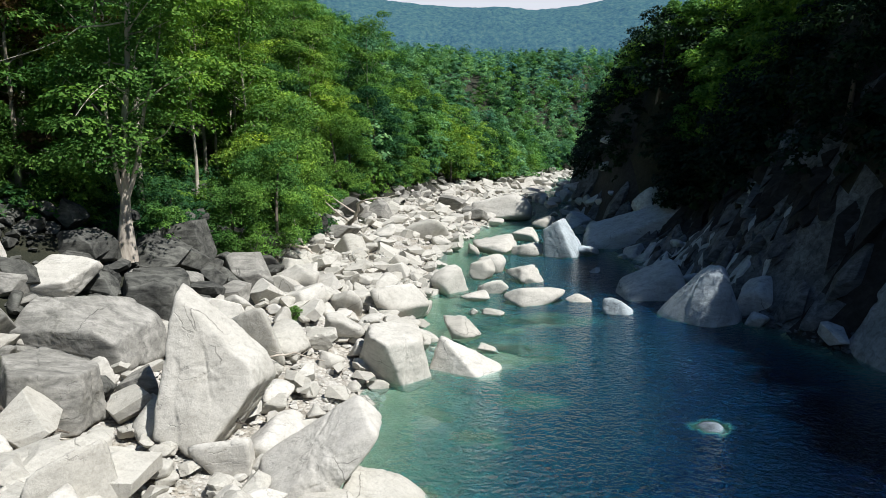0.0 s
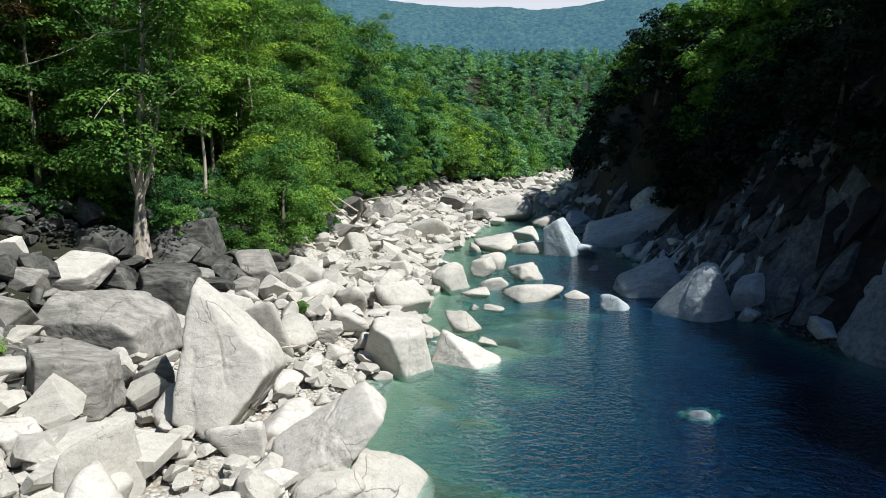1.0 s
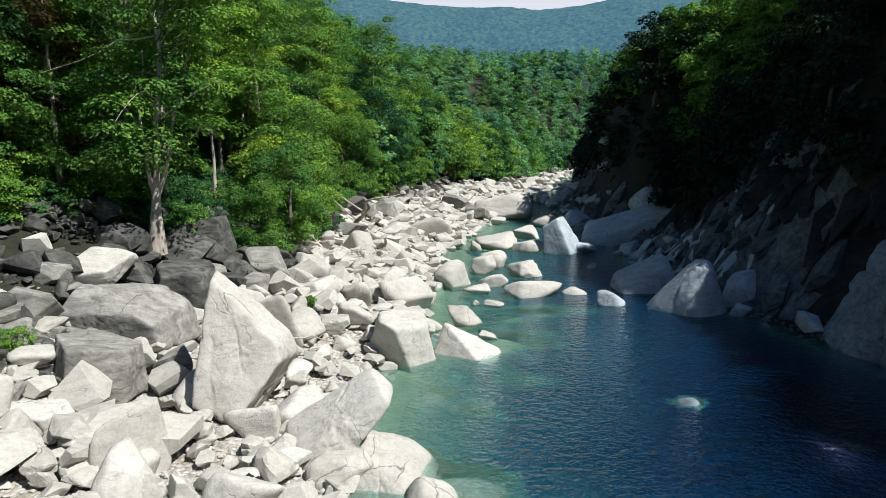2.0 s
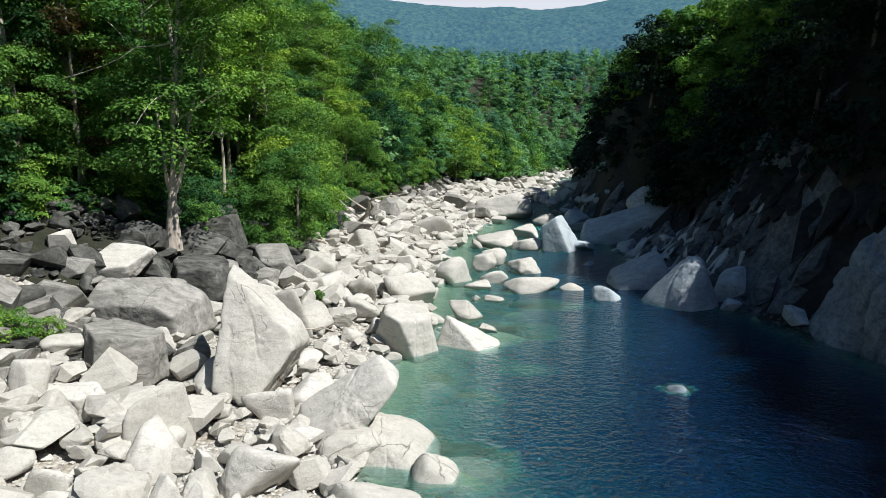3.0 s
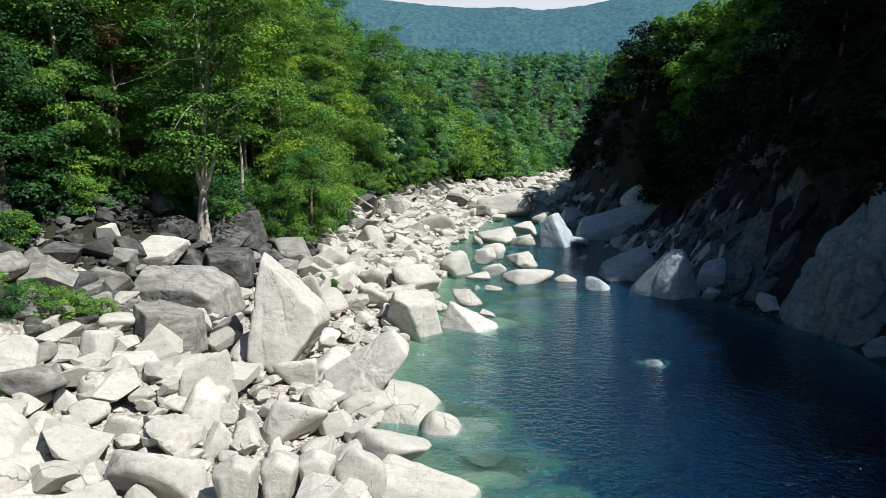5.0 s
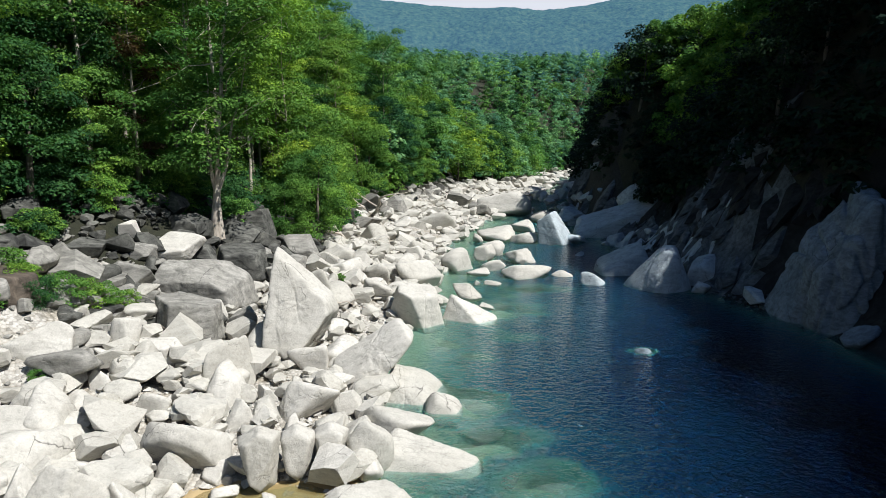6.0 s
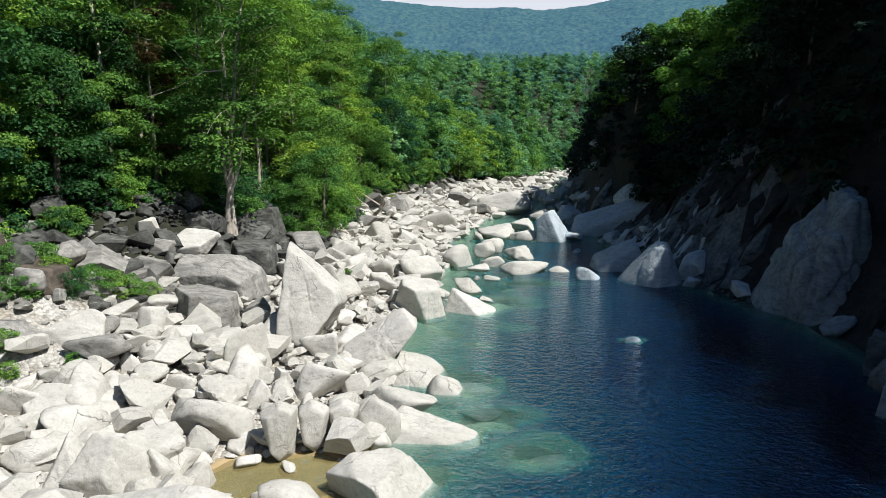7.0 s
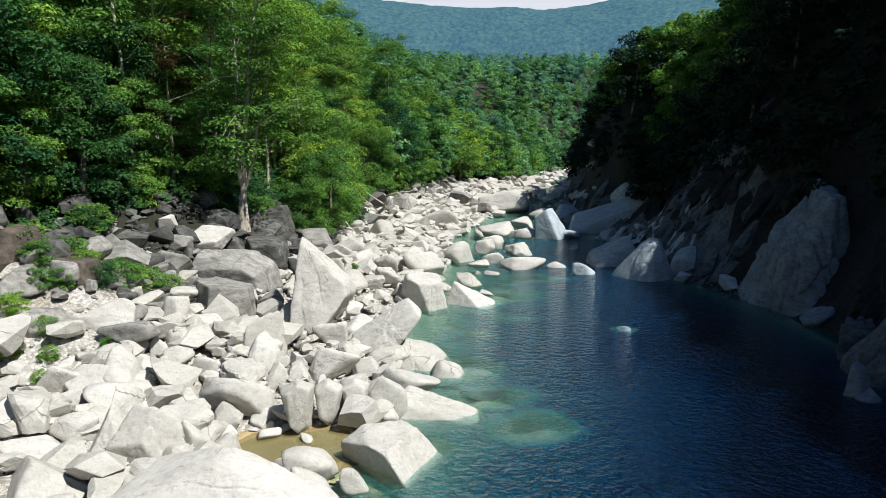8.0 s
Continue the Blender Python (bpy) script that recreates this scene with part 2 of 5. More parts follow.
    nt.links.new(ms.outputs[0], nt.nodes["Material Output"].inputs["Surface"])
    return m


LEAF_BRIGHT = foliage_material("bright_leaves", (0.09, 0.18, 0.028), (0.16, 0.29, 0.042), (0.27, 0.40, 0.065), 0.28)
LEAF_MID = foliage_material("green_leaves", (0.08, 0.18, 0.036), (0.145, 0.285, 0.05), (0.24, 0.39, 0.07), 0.28)
LEAF_DARK = foliage_material("dark_leaves", (0.026, 0.085, 0.03), (0.05, 0.14, 0.045), (0.08, 0.18, 0.05))
# leaves painted near black to stand in for the cliff's shade
LEAF_SHADED = foliage_material("shade_darkened_leaves", (0.008, 0.022, 0.012), (0.013, 0.034, 0.016), (0.022, 0.048, 0.02), 0.1)
# blue mixed into these two leaf colours in place of air haze
LEAF_FAR = foliage_material("haze_blue_leaves", (0.09, 0.23, 0.18), (0.14, 0.31, 0.225), (0.20, 0.38, 0.25), 0.48, (1.1, 1.15, 1.05))
LEAF_HAZE = foliage_material("haze_green_leaves", (0.10, 0.24, 0.11), (0.17, 0.35, 0.15), (0.26, 0.45, 0.18), 0.38, (1.15, 1.2, 0.9))
LEAF_DRY = foliage_material("withered_leaves", (0.06, 0.035, 0.015), (0.10, 0.06, 0.025), (0.12, 0.10, 0.03))


def bark_material(name, a, b):
    m, nt, bsdf = material(name)
    col = ramp(nt, noise_node(nt, 2.2, 8, 0.65, (2.0, 2.0, 0.5)), [(0.35, b), (0.62, a)])
    nt.links.new(col, bsdf.inputs["Base Color"])
    bsdf.inputs["Roughness"].default_value = 0.9
    bump(nt, bsdf, [(noise_node(nt, 7, 6, 0.7, (2.5, 2.5, 0.5)), 0.7, 0.05)])
    return m


BARK_PALE = bark_material("pale_bark", (0.40, 0.35, 0.28), (0.16, 0.13, 0.10))
BARK_DARK = bark_material("dark_bark", (0.17, 0.145, 0.115), (0.07, 0.06, 0.05))
DEADWOOD = bark_material("bleached_wood", (0.55, 0.49, 0.41), (0.31, 0.27, 0.22))


def soil_material():
    m, nt, bsdf = material("leaf_litter")
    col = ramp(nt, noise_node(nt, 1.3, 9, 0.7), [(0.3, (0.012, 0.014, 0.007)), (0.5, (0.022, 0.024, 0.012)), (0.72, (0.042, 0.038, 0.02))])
    nt.links.new(col, bsdf.inputs["Base Color"])
    bsdf.inputs["Roughness"].default_value = 0.95
    bump(nt, bsdf, [(noise_node(nt, 4, 8, 0.7), 0.8, 0.2)])
    return m


def gravel_material():
    m, nt, bsdf = material("river_gravel")
    geo = nt.nodes.new("ShaderNodeNewGeometry")
    vor = node(nt, "ShaderNodeTexVoronoi", Scale=7.0)
    nt.links.new(geo.outputs["Position"], vor.inputs["Vector"])
    stone = ramp(nt, vor.outputs["Color"], [(0.1, (0.36, 0.345, 0.305)), (0.5, (0.56, 0.54, 0.49)), (0.9, (0.76, 0.735, 0.68))])
    gaps = ramp(nt, vor.outputs["Distance"], [(0.4, (1, 1, 1)), (0.85, (0.74, 0.72, 0.69))])
    dirt = ramp(nt, noise_node(nt, 0.5, 6, 0.6), [(0.4, (1, 1, 1)), (0.7, (0.72, 0.67, 0.58))])
    col = mix(nt, 0.9, mix(nt, 1.0, mix(nt, 1.0, stone, gaps, "MULTIPLY"), dirt, "MULTIPLY"), (0.75, 0.75, 0.75), "MULTIPLY")
    nt.links.new(col, bsdf.inputs["Base Color"])
    bsdf.inputs["Roughness"].default_value = 0.9
    inv = node(nt, "ShaderNodeMath")
    inv.operation = "SUBTRACT"
    inv.inputs[0].default_value = 1.0
    nt.links.new(vor.outputs["Distance"], inv.inputs[1])
    bump(nt, bsdf, [(inv.outputs[0], 0.8, 0.1), (noise_node(nt, 20, 4, 0.7), 0.4, 0.03)])
    return m


def bed_material():
    m, nt, bsdf = material("river_bed")
    col = ramp(nt, noise_node(nt, 0.6, 7, 0.65), [(0.3, (0.24, 0.30, 0.20)), (0.55, (0.36, 0.40, 0.28)), (0.75, (0.5, 0.5, 0.38))])
    nt.links.new(col, bsdf.inputs["Base Color"])
    bsdf.inputs["Roughness"].default_value = 0.9
    bump(nt, bsdf, [(noise_node(nt, 3, 6, 0.7), 0.7, 0.15)])
    return m


SOIL, GRAVEL, BED = soil_material(), gravel_material(), bed_material()


def water_material():
    """Clear over the shallows, the body of the water blue-green and then deep blue where it is deep, its darkest steps
    also carrying the cliff's shade; wind ripples.
    """
    m, nt, bsdf = material("river_water")
    at = nt.nodes.new("ShaderNodeAttribute")
    at.attribute_name = "depth"
    wob = node(nt, "ShaderNodeMath")
    wob.operation = "MULTIPLY_ADD"
    nt.links.new(noise_node(nt, 0.22, 5, 0.6), wob.inputs[0])
    wob.inputs[1].default_value = 0.9
    nt.links.new(at.outputs["Fac"], wob.inputs[2])
    dep = node(nt, "ShaderNodeMath")
    dep.operation = "DIVIDE"
    nt.links.new(wob.outputs[0], dep.inputs[0])
    dep.inputs[1].default_value = 5.0
    # last steps near black: deep water plus painted shade of the cliff
    col = ramp(nt, dep.outputs[0], [(0.06, (0.12, 0.22, 0.15)), (0.17, (0.055, 0.17, 0.13)), (0.30, (0.03, 0.13, 0.122)), (0.5, (0.004, 0.046, 0.074)), (0.72, (0.0015, 0.015, 0.042)), (0.95, (0.0003, 0.0025, 0.010))])
    nt.links.new(col, bsdf.inputs["Base Color"])
    bsdf.inputs["Roughness"].default_value = 0.05
    bsdf.inputs["IOR"].default_value = 1.33
    bump(nt, bsdf, [(noise_node(nt, 2.1, 2, 0.5, (1.0, 1.3, 1.0), 0.3), 1.0, 0.26), (noise_node(nt, 4.6, 2, 0.5, (1.0, 1.3, 1.0)), 1.0, 0.14)])
    bsdf.inputs["Subsurface Weight"].default_value = 1.0
    bsdf.inputs["Subsurface Radius"].default_value = (0.5, 1.4, 2.0)
    bsdf.inputs["Subsurface Scale"].default_value = 1.2
    clear = nt.nodes.new("ShaderNodeMixShader")
    clear.inputs[0].default_value = 0.12
    pass_ = nt.nodes.new("ShaderNodeBsdfTransparent")
    pass_.inputs["Color"].default_value = (0.78, 0.93, 0.91, 1)
    gloss = nt.nodes.new("ShaderNodeBsdfGlossy")
    gloss.inputs["Roughness"].default_value = 0.04
    nt.links.new(bsdf.inputs["Normal"].links[0].from_socket, gloss.inputs["Normal"])
    nt.links.new(pass_.outputs[0], clear.inputs[1])
    nt.links.new(gloss.outputs[0], clear.inputs[2])
    clarity = node(nt, "ShaderNodeMath")
    clarity.operation = "DIVIDE"
    nt.links.new(at.outputs["Fac"], clarity.inputs[0])
    clarity.inputs[1].default_value = 3.0
    fac = ramp(nt, clarity.outputs[0], [(0.0, (0.03, 0.03, 0.03)), (0.1, (0.3, 0.3, 0.3)), (0.28, (0.66, 0.66, 0.66)), (0.55, (0.9, 0.9, 0.9)), (0.9, (1, 1, 1))])
    ms = nt.nodes.new("ShaderNodeMixShader")
    nt.links.new(fac, ms.inputs[0])
    nt.links.new(clear.outputs[0], ms.inputs[1])
    nt.links.new(bsdf.outputs[0], ms.inputs[2])
    nt.links.new(ms.outputs[0], nt.nodes["Material Output"].inputs["Surface"])
    return m


WATER = water_material()


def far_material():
    """Wooded mountain kilometres away, the blue air in front of it given as emission."""
    m, nt, bsdf = material("hazy_distant_woods")
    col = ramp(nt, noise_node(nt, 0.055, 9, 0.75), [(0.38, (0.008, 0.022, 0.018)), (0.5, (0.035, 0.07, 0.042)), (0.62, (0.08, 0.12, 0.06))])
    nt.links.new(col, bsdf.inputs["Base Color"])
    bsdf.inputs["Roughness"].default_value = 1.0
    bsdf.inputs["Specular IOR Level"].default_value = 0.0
    # blue glow stands in for the haze before the mountain
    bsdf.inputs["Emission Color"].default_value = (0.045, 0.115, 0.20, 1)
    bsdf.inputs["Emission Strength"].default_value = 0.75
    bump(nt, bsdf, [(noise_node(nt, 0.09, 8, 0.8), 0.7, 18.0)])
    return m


FAR = far_material()

# ---- ground, water, distance ----
def spread(lo, hi, step, far_lo, far_hi, growth=1.16):
    mid = list(np.arange(lo, hi + step / 2, step))
    s, v = step, mid[0]
    left = []
    while v > far_lo:
        s *= growth
        v -= s
        left.append(v)
    s, v = step, mid[-1]
    right = []
    while v < far_hi:
        s *= growth
        v += s
        right.append(v)
    return np.array(left[::-1] + mid + right)


def grid_faces(nx, ny):
    i = (np.arange(ny - 1)[:, None] * nx + np.arange(nx - 1)[None, :]).ravel()
    return np.column_stack((i, i + 1, i + nx + 1, i + nx))


def build_ground():
    xs, ys = spread(-34, 44, 0.8, -2500, 2500), spread(-24, 120, 0.9, -1500, 4200)
    gx, gy = np.meshgrid(xs, ys)
    gx, gy = gx.ravel(), gy.ravel()
    z = ground_z(gx, gy)
    faces = grid_faces(len(xs), len(ys))
    me = mesh_from("ground", np.column_stack((gx, gy, z)), faces, GRAVEL)
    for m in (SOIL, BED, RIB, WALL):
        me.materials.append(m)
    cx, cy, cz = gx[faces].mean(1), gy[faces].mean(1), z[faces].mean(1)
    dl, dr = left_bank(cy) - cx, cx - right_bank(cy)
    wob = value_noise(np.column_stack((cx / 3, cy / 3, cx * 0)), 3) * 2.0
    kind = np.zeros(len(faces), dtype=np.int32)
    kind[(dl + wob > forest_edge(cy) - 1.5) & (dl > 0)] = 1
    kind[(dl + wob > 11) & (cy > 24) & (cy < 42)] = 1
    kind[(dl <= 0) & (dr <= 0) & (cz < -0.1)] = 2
    # cliff ground takes the two shade-darkened rock colours
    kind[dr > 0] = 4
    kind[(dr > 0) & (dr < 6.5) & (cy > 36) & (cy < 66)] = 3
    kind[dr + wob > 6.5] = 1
    me.polygons.foreach_set("material_index", kind)
    return tagged(new("ground", me), "stony river banks rising into wooded valley slopes", "ground", kind="structure")


def build_water(rocks):
    """The river's surface; each spot knows how deep the water under it is, down to bed or sunken rock."""
    xs, ys = spread(-9, 26, 0.3, -16, 330, 1.1), spread(2, 50, 0.32, -200, 420, 1.07)
    gx, gy = np.meshgrid(xs, ys)
    gx, gy = gx.ravel(), gy.ravel()
    depth = -ground_z(gx, gy, False)
    for ob in rocks:
        m = ob.matrix_world
        n = len(ob.data.vertices)
        co = np.empty(n * 3)
        ob.data.vertices.foreach_get("co", co)
        co = co.reshape(n, 3) @ np.array(m.to_3x3()).T + np.array(m.translation)
        if co[:, 2].min() > -0.05:
            continue
        near = np.nonzero((gx > co[:, 0].min()) & (gx < co[:, 0].max()) & (gy > co[:, 1].min()) & (gy < co[:, 1].max()))[0]
        inv = m.inverted()
        down = inv.to_3x3() @ Vector((0, 0, -1))
        for i in near:
            hit, place, *_ = ob.ray_cast(inv @ Vector((gx[i], gy[i], 9.0)), down)
            if hit:
                depth[i] = min(depth[i], -(m @ place).z)
    me = mesh_from("river", np.column_stack((gx, gy, np.zeros_like(gx))), grid_faces(len(xs), len(ys)), WATER)
    at = me.attributes.new("depth", "FLOAT", "POINT")
    at.data.foreach_set("value", depth.astype(np.float32))
    return tagged(new("water", me), "clear blue-green mountain river with wind ripples", "river", kind="structure")


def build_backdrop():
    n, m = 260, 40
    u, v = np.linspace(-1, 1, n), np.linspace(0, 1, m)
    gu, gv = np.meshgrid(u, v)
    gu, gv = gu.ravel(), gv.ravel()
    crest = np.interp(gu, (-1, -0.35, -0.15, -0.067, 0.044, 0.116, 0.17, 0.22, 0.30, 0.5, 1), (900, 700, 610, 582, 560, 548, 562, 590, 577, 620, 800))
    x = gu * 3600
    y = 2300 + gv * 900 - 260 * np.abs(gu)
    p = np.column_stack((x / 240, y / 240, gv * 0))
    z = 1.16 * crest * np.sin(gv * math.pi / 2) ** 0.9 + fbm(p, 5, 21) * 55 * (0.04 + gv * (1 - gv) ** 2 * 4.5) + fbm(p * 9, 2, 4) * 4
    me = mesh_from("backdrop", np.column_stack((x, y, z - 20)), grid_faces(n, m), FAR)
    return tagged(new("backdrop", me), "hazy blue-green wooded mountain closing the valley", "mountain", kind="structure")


build_ground()
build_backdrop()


def build_pool():
    """The still brown pool cut off from the river by boulders."""
    m, nt, bsdf = material("pool_water")
    bsdf.inputs["Base Color"].default_value = (0.29, 0.225, 0.09, 1)
    bsdf.inputs["Alpha"].default_value = 0.5
    bsdf.inputs["Roughness"].default_value = 0.04
    bump(nt, bsdf, [(noise_node(nt, 2.0, 3, 0.5), 0.3, 0.05)])
    bsdf.inputs["IOR"].default_value = 1.33
    mm, nt2, b2 = material("pool_sand")
    nt2.links.new(ramp(nt2, noise_node(nt2, 1.2, 6, 0.6), [(0.35, (0.36, 0.27, 0.14)), (0.65, (0.5, 0.38, 0.21))]), b2.inputs["Base Color"])
    b2.inputs["Roughness"].default_value = 0.95
    n = 40
    ang = np.arange(n) * 2 * math.pi / n
    rim = np.column_stack((-6.7 + np.cos(ang) * 3.6, 7.6 + np.sin(ang) * 2.2, np.full(n, 0.06)))
    v = np.vstack((rim, ((-6.7, 7.6, 0.06),)))
    f = np.array([(i, (i + 1) % n, n) for i in range(n)])
    tagged(new("pool_water", mesh_from("pool_water", v, f, m)), "still brown shallow pool among the boulders", "pool", kind="structure")
    gx, gy = np.meshgrid(np.linspace(-10.6, -2.6, 34), np.linspace(5.2, 10.0, 22))
    gx, gy = gx.ravel(), gy.ravel()
    gz = ground_z(gx, gy) + 0.03
    gz = np.where(gz > 0.14, gz - 0.4, gz)
    tagged(new("pool_sand", mesh_from("pool_sand", np.column_stack((gx, gy, gz)), grid_faces(34, 22), mm)), "wet brown sand on the bottom of the pool", "sand", kind="structure")


build_pool()


def build_cloud():
    """Bright haze of the open sky beyond the mountain."""
    m, nt, bsdf = material("bright_haze")
    bsdf.inputs["Base Color"].default_value = (0, 0, 0, 1)
    bsdf.inputs["Emission Color"].default_value = (0.93, 0.95, 1.0, 1)
    bsdf.inputs["Emission Strength"].default_value = 0.6
    v = np.array(((-3200, 4300, 300), (3200, 4300, 300), (3200, 4300, 1500), (-3200, 4300, 1500)), float)
    tagged(new("backdrop_sky", mesh_from("backdrop_sky", v, np.array(((0, 1, 2, 3),)), m)), "bright hazy white sky above the mountain", "sky", kind="structure")


build_cloud()

# ---- rocks ----
def icosphere(level):
    bm = bmesh.new()
    bmesh.ops.create_icosphere(bm, subdivisions=level, radius=1.0)
    v = np.array([w.co[:] for w in bm.verts])
    f = np.array([[w.index for w in q.verts] for q in bm.faces])
    bm.free()
    return v / np.linalg.norm(v, axis=1)[:, None], f


ICO = {n: icosphere(n) for n in (3, 4, 5, 6)}


def rock_shape(level, seed, sharp=9.0, faces_n=11, cuts=(), rough=0.05, lumps=0.10, cracks=0, split=0.04):
    """A rounded, faceted stone in the box -0.5..0.5, 0..1 high: the soft meeting of flat faces, roughened."""
    rng = np.random.RandomState(seed)
    v, f = ICO[level]
    if cuts:
        pl = np.array(cuts, float)
        n, d = pl[:, :3] / np.linalg.norm(pl[:, :3], axis=1)[:, None], pl[:, 3]
    else:
        n = rng.normal(size=(faces_n, 3))
        n = np.vstack((n, ((0, 0, -1),)))
        n /= np.linalg.norm(n, axis=1)[:, None]
        d = rng.uniform(0.5, 0.82, len(n))
    s = np.maximum(v @ n.T, 0) / d
    r = ((s ** sharp).sum(1) + 0.66 ** sharp) ** (-1 / sharp)
    off = rng.uniform(-50, 50, 3)
    r = r * (1 + lumps * fbm(v * 1.3 + off, 2, seed) + rough * fbm(v * 4.2 + off, 4, seed + 7, 0.55))
    wide = {5: 0.026, 6: 0.017}.get(level, 0.05) * (1.7 if cracks > 6 else 1.0)
    for k in range(cracks):
        q = rng.normal(size=3) * (1.0, 0.8, 0.55)
        q /= np.linalg.norm(q)
        side = (v * r[:, None]) @ q - rng.uniform(-0.3, 0.3) + 0.035 * fbm(v * 1.5 + off, 2, seed + 11 + k)
        fade = np.clip(0.6 + 1.3 * value_noise(v * 1.6 + off + k, seed + 3), 0, 1)
        r = r * (1 - split * fade * np.exp(-(side / wide) ** 2) - 0.03 * fade * (side > 0))
    p = v * r[:, None]
    lo, hi = p.min(0), p.max(0)
    p = (p - (lo + hi) / 2) / (hi - lo)
    p[:, 2] += 0.5
    return p, f


def facets(p, f):
    """Which faces are shaded softly: the worn edges, not the broken flats."""
    t = p[f]
    area = np.linalg.norm(np.cross(t[:, 1] - t[:, 0], t[:, 2] - t[:, 0]), axis=1)
    return area < 0.12 * np.sort(area)[-6:].mean()


def rock_poly(seed, planes=9, bevel=0.1, segments=2):
    """A broken stone: a block cut by flat faces, its edges worn. Same box as rock_shape."""
    rng = np.random.RandomState(seed)
    bm = bmesh.new()
    bmesh.ops.create_cube(bm, size=2.0)
    bmesh.ops.rotate(bm, verts=bm.verts, matrix=Euler(rng.uniform(0, 6, 3)).to_matrix())
    for i in range(planes):
        n = Vector(rng.normal(size=3)).normalized()
        g = bm.verts[:] + bm.edges[:] + bm.faces[:]
        bmesh.ops.bisect_plane(bm, geom=g, plane_co=n * rng.uniform(0.55, 0.85), plane_no=n, clear_outer=True)
        edges = [e for e in bm.edges if len(e.link_faces) == 1]
        if edges:
            bmesh.ops.contextual_create(bm, geom=edges)
    bmesh.ops.remove_doubles(bm, verts=bm.verts, dist=0.05)
    bmesh.ops.bevel(bm, geom=bm.edges[:], offset=bevel, offset_type="OFFSET", segments=segments, profile=0.6, affect="EDGES", clamp_overlap=True)
    bmesh.ops.triangulate(bm, faces=bm.faces)
    p = np.array([v.co[:] for v in bm.verts])
    f = np.array([[v.index for v in q.verts] for q in bm.faces])
    bm.free()
    lo, hi = p.min(0), p.max(0)
    p = (p - (lo + hi) / 2) / (hi - lo)
    p += 0.02 * np.column_stack([fbm(p * 3 + 9 * k, 2, seed + k) for k in range(3)])
    p[:, 2] += 0.5
    return p, f


def boulder(x, y, z, w, d, h, yaw=0, seed=1, mat=None, label="", level=4, sharp=9.0, cuts=(), rough=0.02, lumps=0.03, cracks=None, broken=False, tilt=0, name="boulder", group="boulders on the river bank"):
    p, f = rock_shape(level, seed, sharp, 9, cuts, rough, lumps, (1 if level > 4 else 0) if cracks is None else cracks, 0.13 if (cracks or 0) > 6 else 0.03)
    soft = True
    if broken:
        p, f = rock_poly(seed, 9, 0.06, 3)
        soft = facets(p, f)
    me = mesh_from(name, p * np.array((w, d, h)), f, mat or PALE, soft)
    ob = new(name, me)
    ob.matrix_world = pose(x, y, z, 0, tilt, yaw)
    return tagged(ob, label or "pale grey granite boulder among river stones", "boulder", group)
boulder(-8.07, 20.61, 0.25, 4.10, 2.90, 6.05, 0, 101, PALE, "great pale triangular granite boulder with cracks", cuts=((-1, -0.12, 0.16, 0.48), (0.66, -0.1, 0.75, 0.5), (0.95, -0.1, 0.3, 0.56), (0.8, -0.15, -0.57, 0.5), (0.12, -0.9, 0.4, 0.36), (0, 1, 0.1, 0.45), (-0.3, -0.3, -0.9, 0.8), (0, 0, -1, 0.85)), rough=0.022, level=6, cracks=5, sharp=24, lumps=0.035)
boulder(-8.20, 27.10, 0.83, 2.76, 1.88, 3.26, -25, 102, PALE, "smooth pale slab boulder leaning on its neighbour", level=5, sharp=8)
boulder(-14.80, 24.94, 2.04, 6.13, 3.46, 2.99, -8, 103, GREY, "long weathered grey boulder with a flat back", level=6, cracks=4, sharp=34, lumps=0.02, cuts=((0.05, -0.62, 0.78, 0.36), (-0.72, -0.35, 0.6, 0.62), (0.5, -0.25, 0.83, 0.5), (0.1, -0.98, -0.15, 0.42), (-0.1, 0.35, 0.93, 0.45), (0, 1, 0.2, 0.6), (1, -0.2, 0.2, 0.95), (-1, 0, -0.2, 0.95), (0, 0, -1, 0.5)))
boulder(-17.39, 27.16, 4.07, 4.28, 2.91, 2.14, -15, 104, PALE, "long white boulder behind the grey one", level=5, sharp=35.9)
boulder(-13.81, 20.55, 1.44, 3.84, 2.97, 2.39, -25, 105, GREY, "blocky grey boulder with a flat broken face", cuts=((-0.45, -0.85, 0.15, 0.6), (0.75, -0.6, 0.1, 0.65), (0.1, 0.05, 1, 0.5), (0, 1, 0.1, 0.7), (-1, 0.2, 0.1, 0.85), (1, 0.3, 0, 0.85), (0, 0, -1, 0.6)), level=6, cracks=5, sharp=40, lumps=0.02)
boulder(-11.53, 22.58, 0.96, 1.62, 1.44, 1.84, 21, 106, GREY, "weathered grey granite boulder on the bank", level=4, sharp=57.8, broken=True)
boulder(-10.73, 22.31, 0.93, 0.94, 0.75, 1.08, 23, 107, PALE, "pale grey granite boulder among river stones", level=4, sharp=60.2)
boulder(-17.24, 14.32, 2.63, 3.31, 2.55, 1.82, 10, 108, PALE, "broad pale slab with a flat top", level=5, sharp=12)
boulder(-19.26, 12.71, 2.90, 2.68, 2.07, 1.58, -19, 109, GREY, "weathered grey granite boulder on the bank", level=5, sharp=55.4)
boulder(-20.1, 16.6, 4.65, 3.3, 1.7, 1.5, -25, 110, RUST, "rusty brown lichen-covered boulder at the forest edge", level=5, sharp=18, cuts=((0, -1, 0.1, 0.6), (0.1, 0, 1, 0.5), (1, 0, 0.1, 0.9), (-1, 0.1, 0.2, 0.9), (0, 1, 0, 0.7), (0, 0, -1, 0.5)))
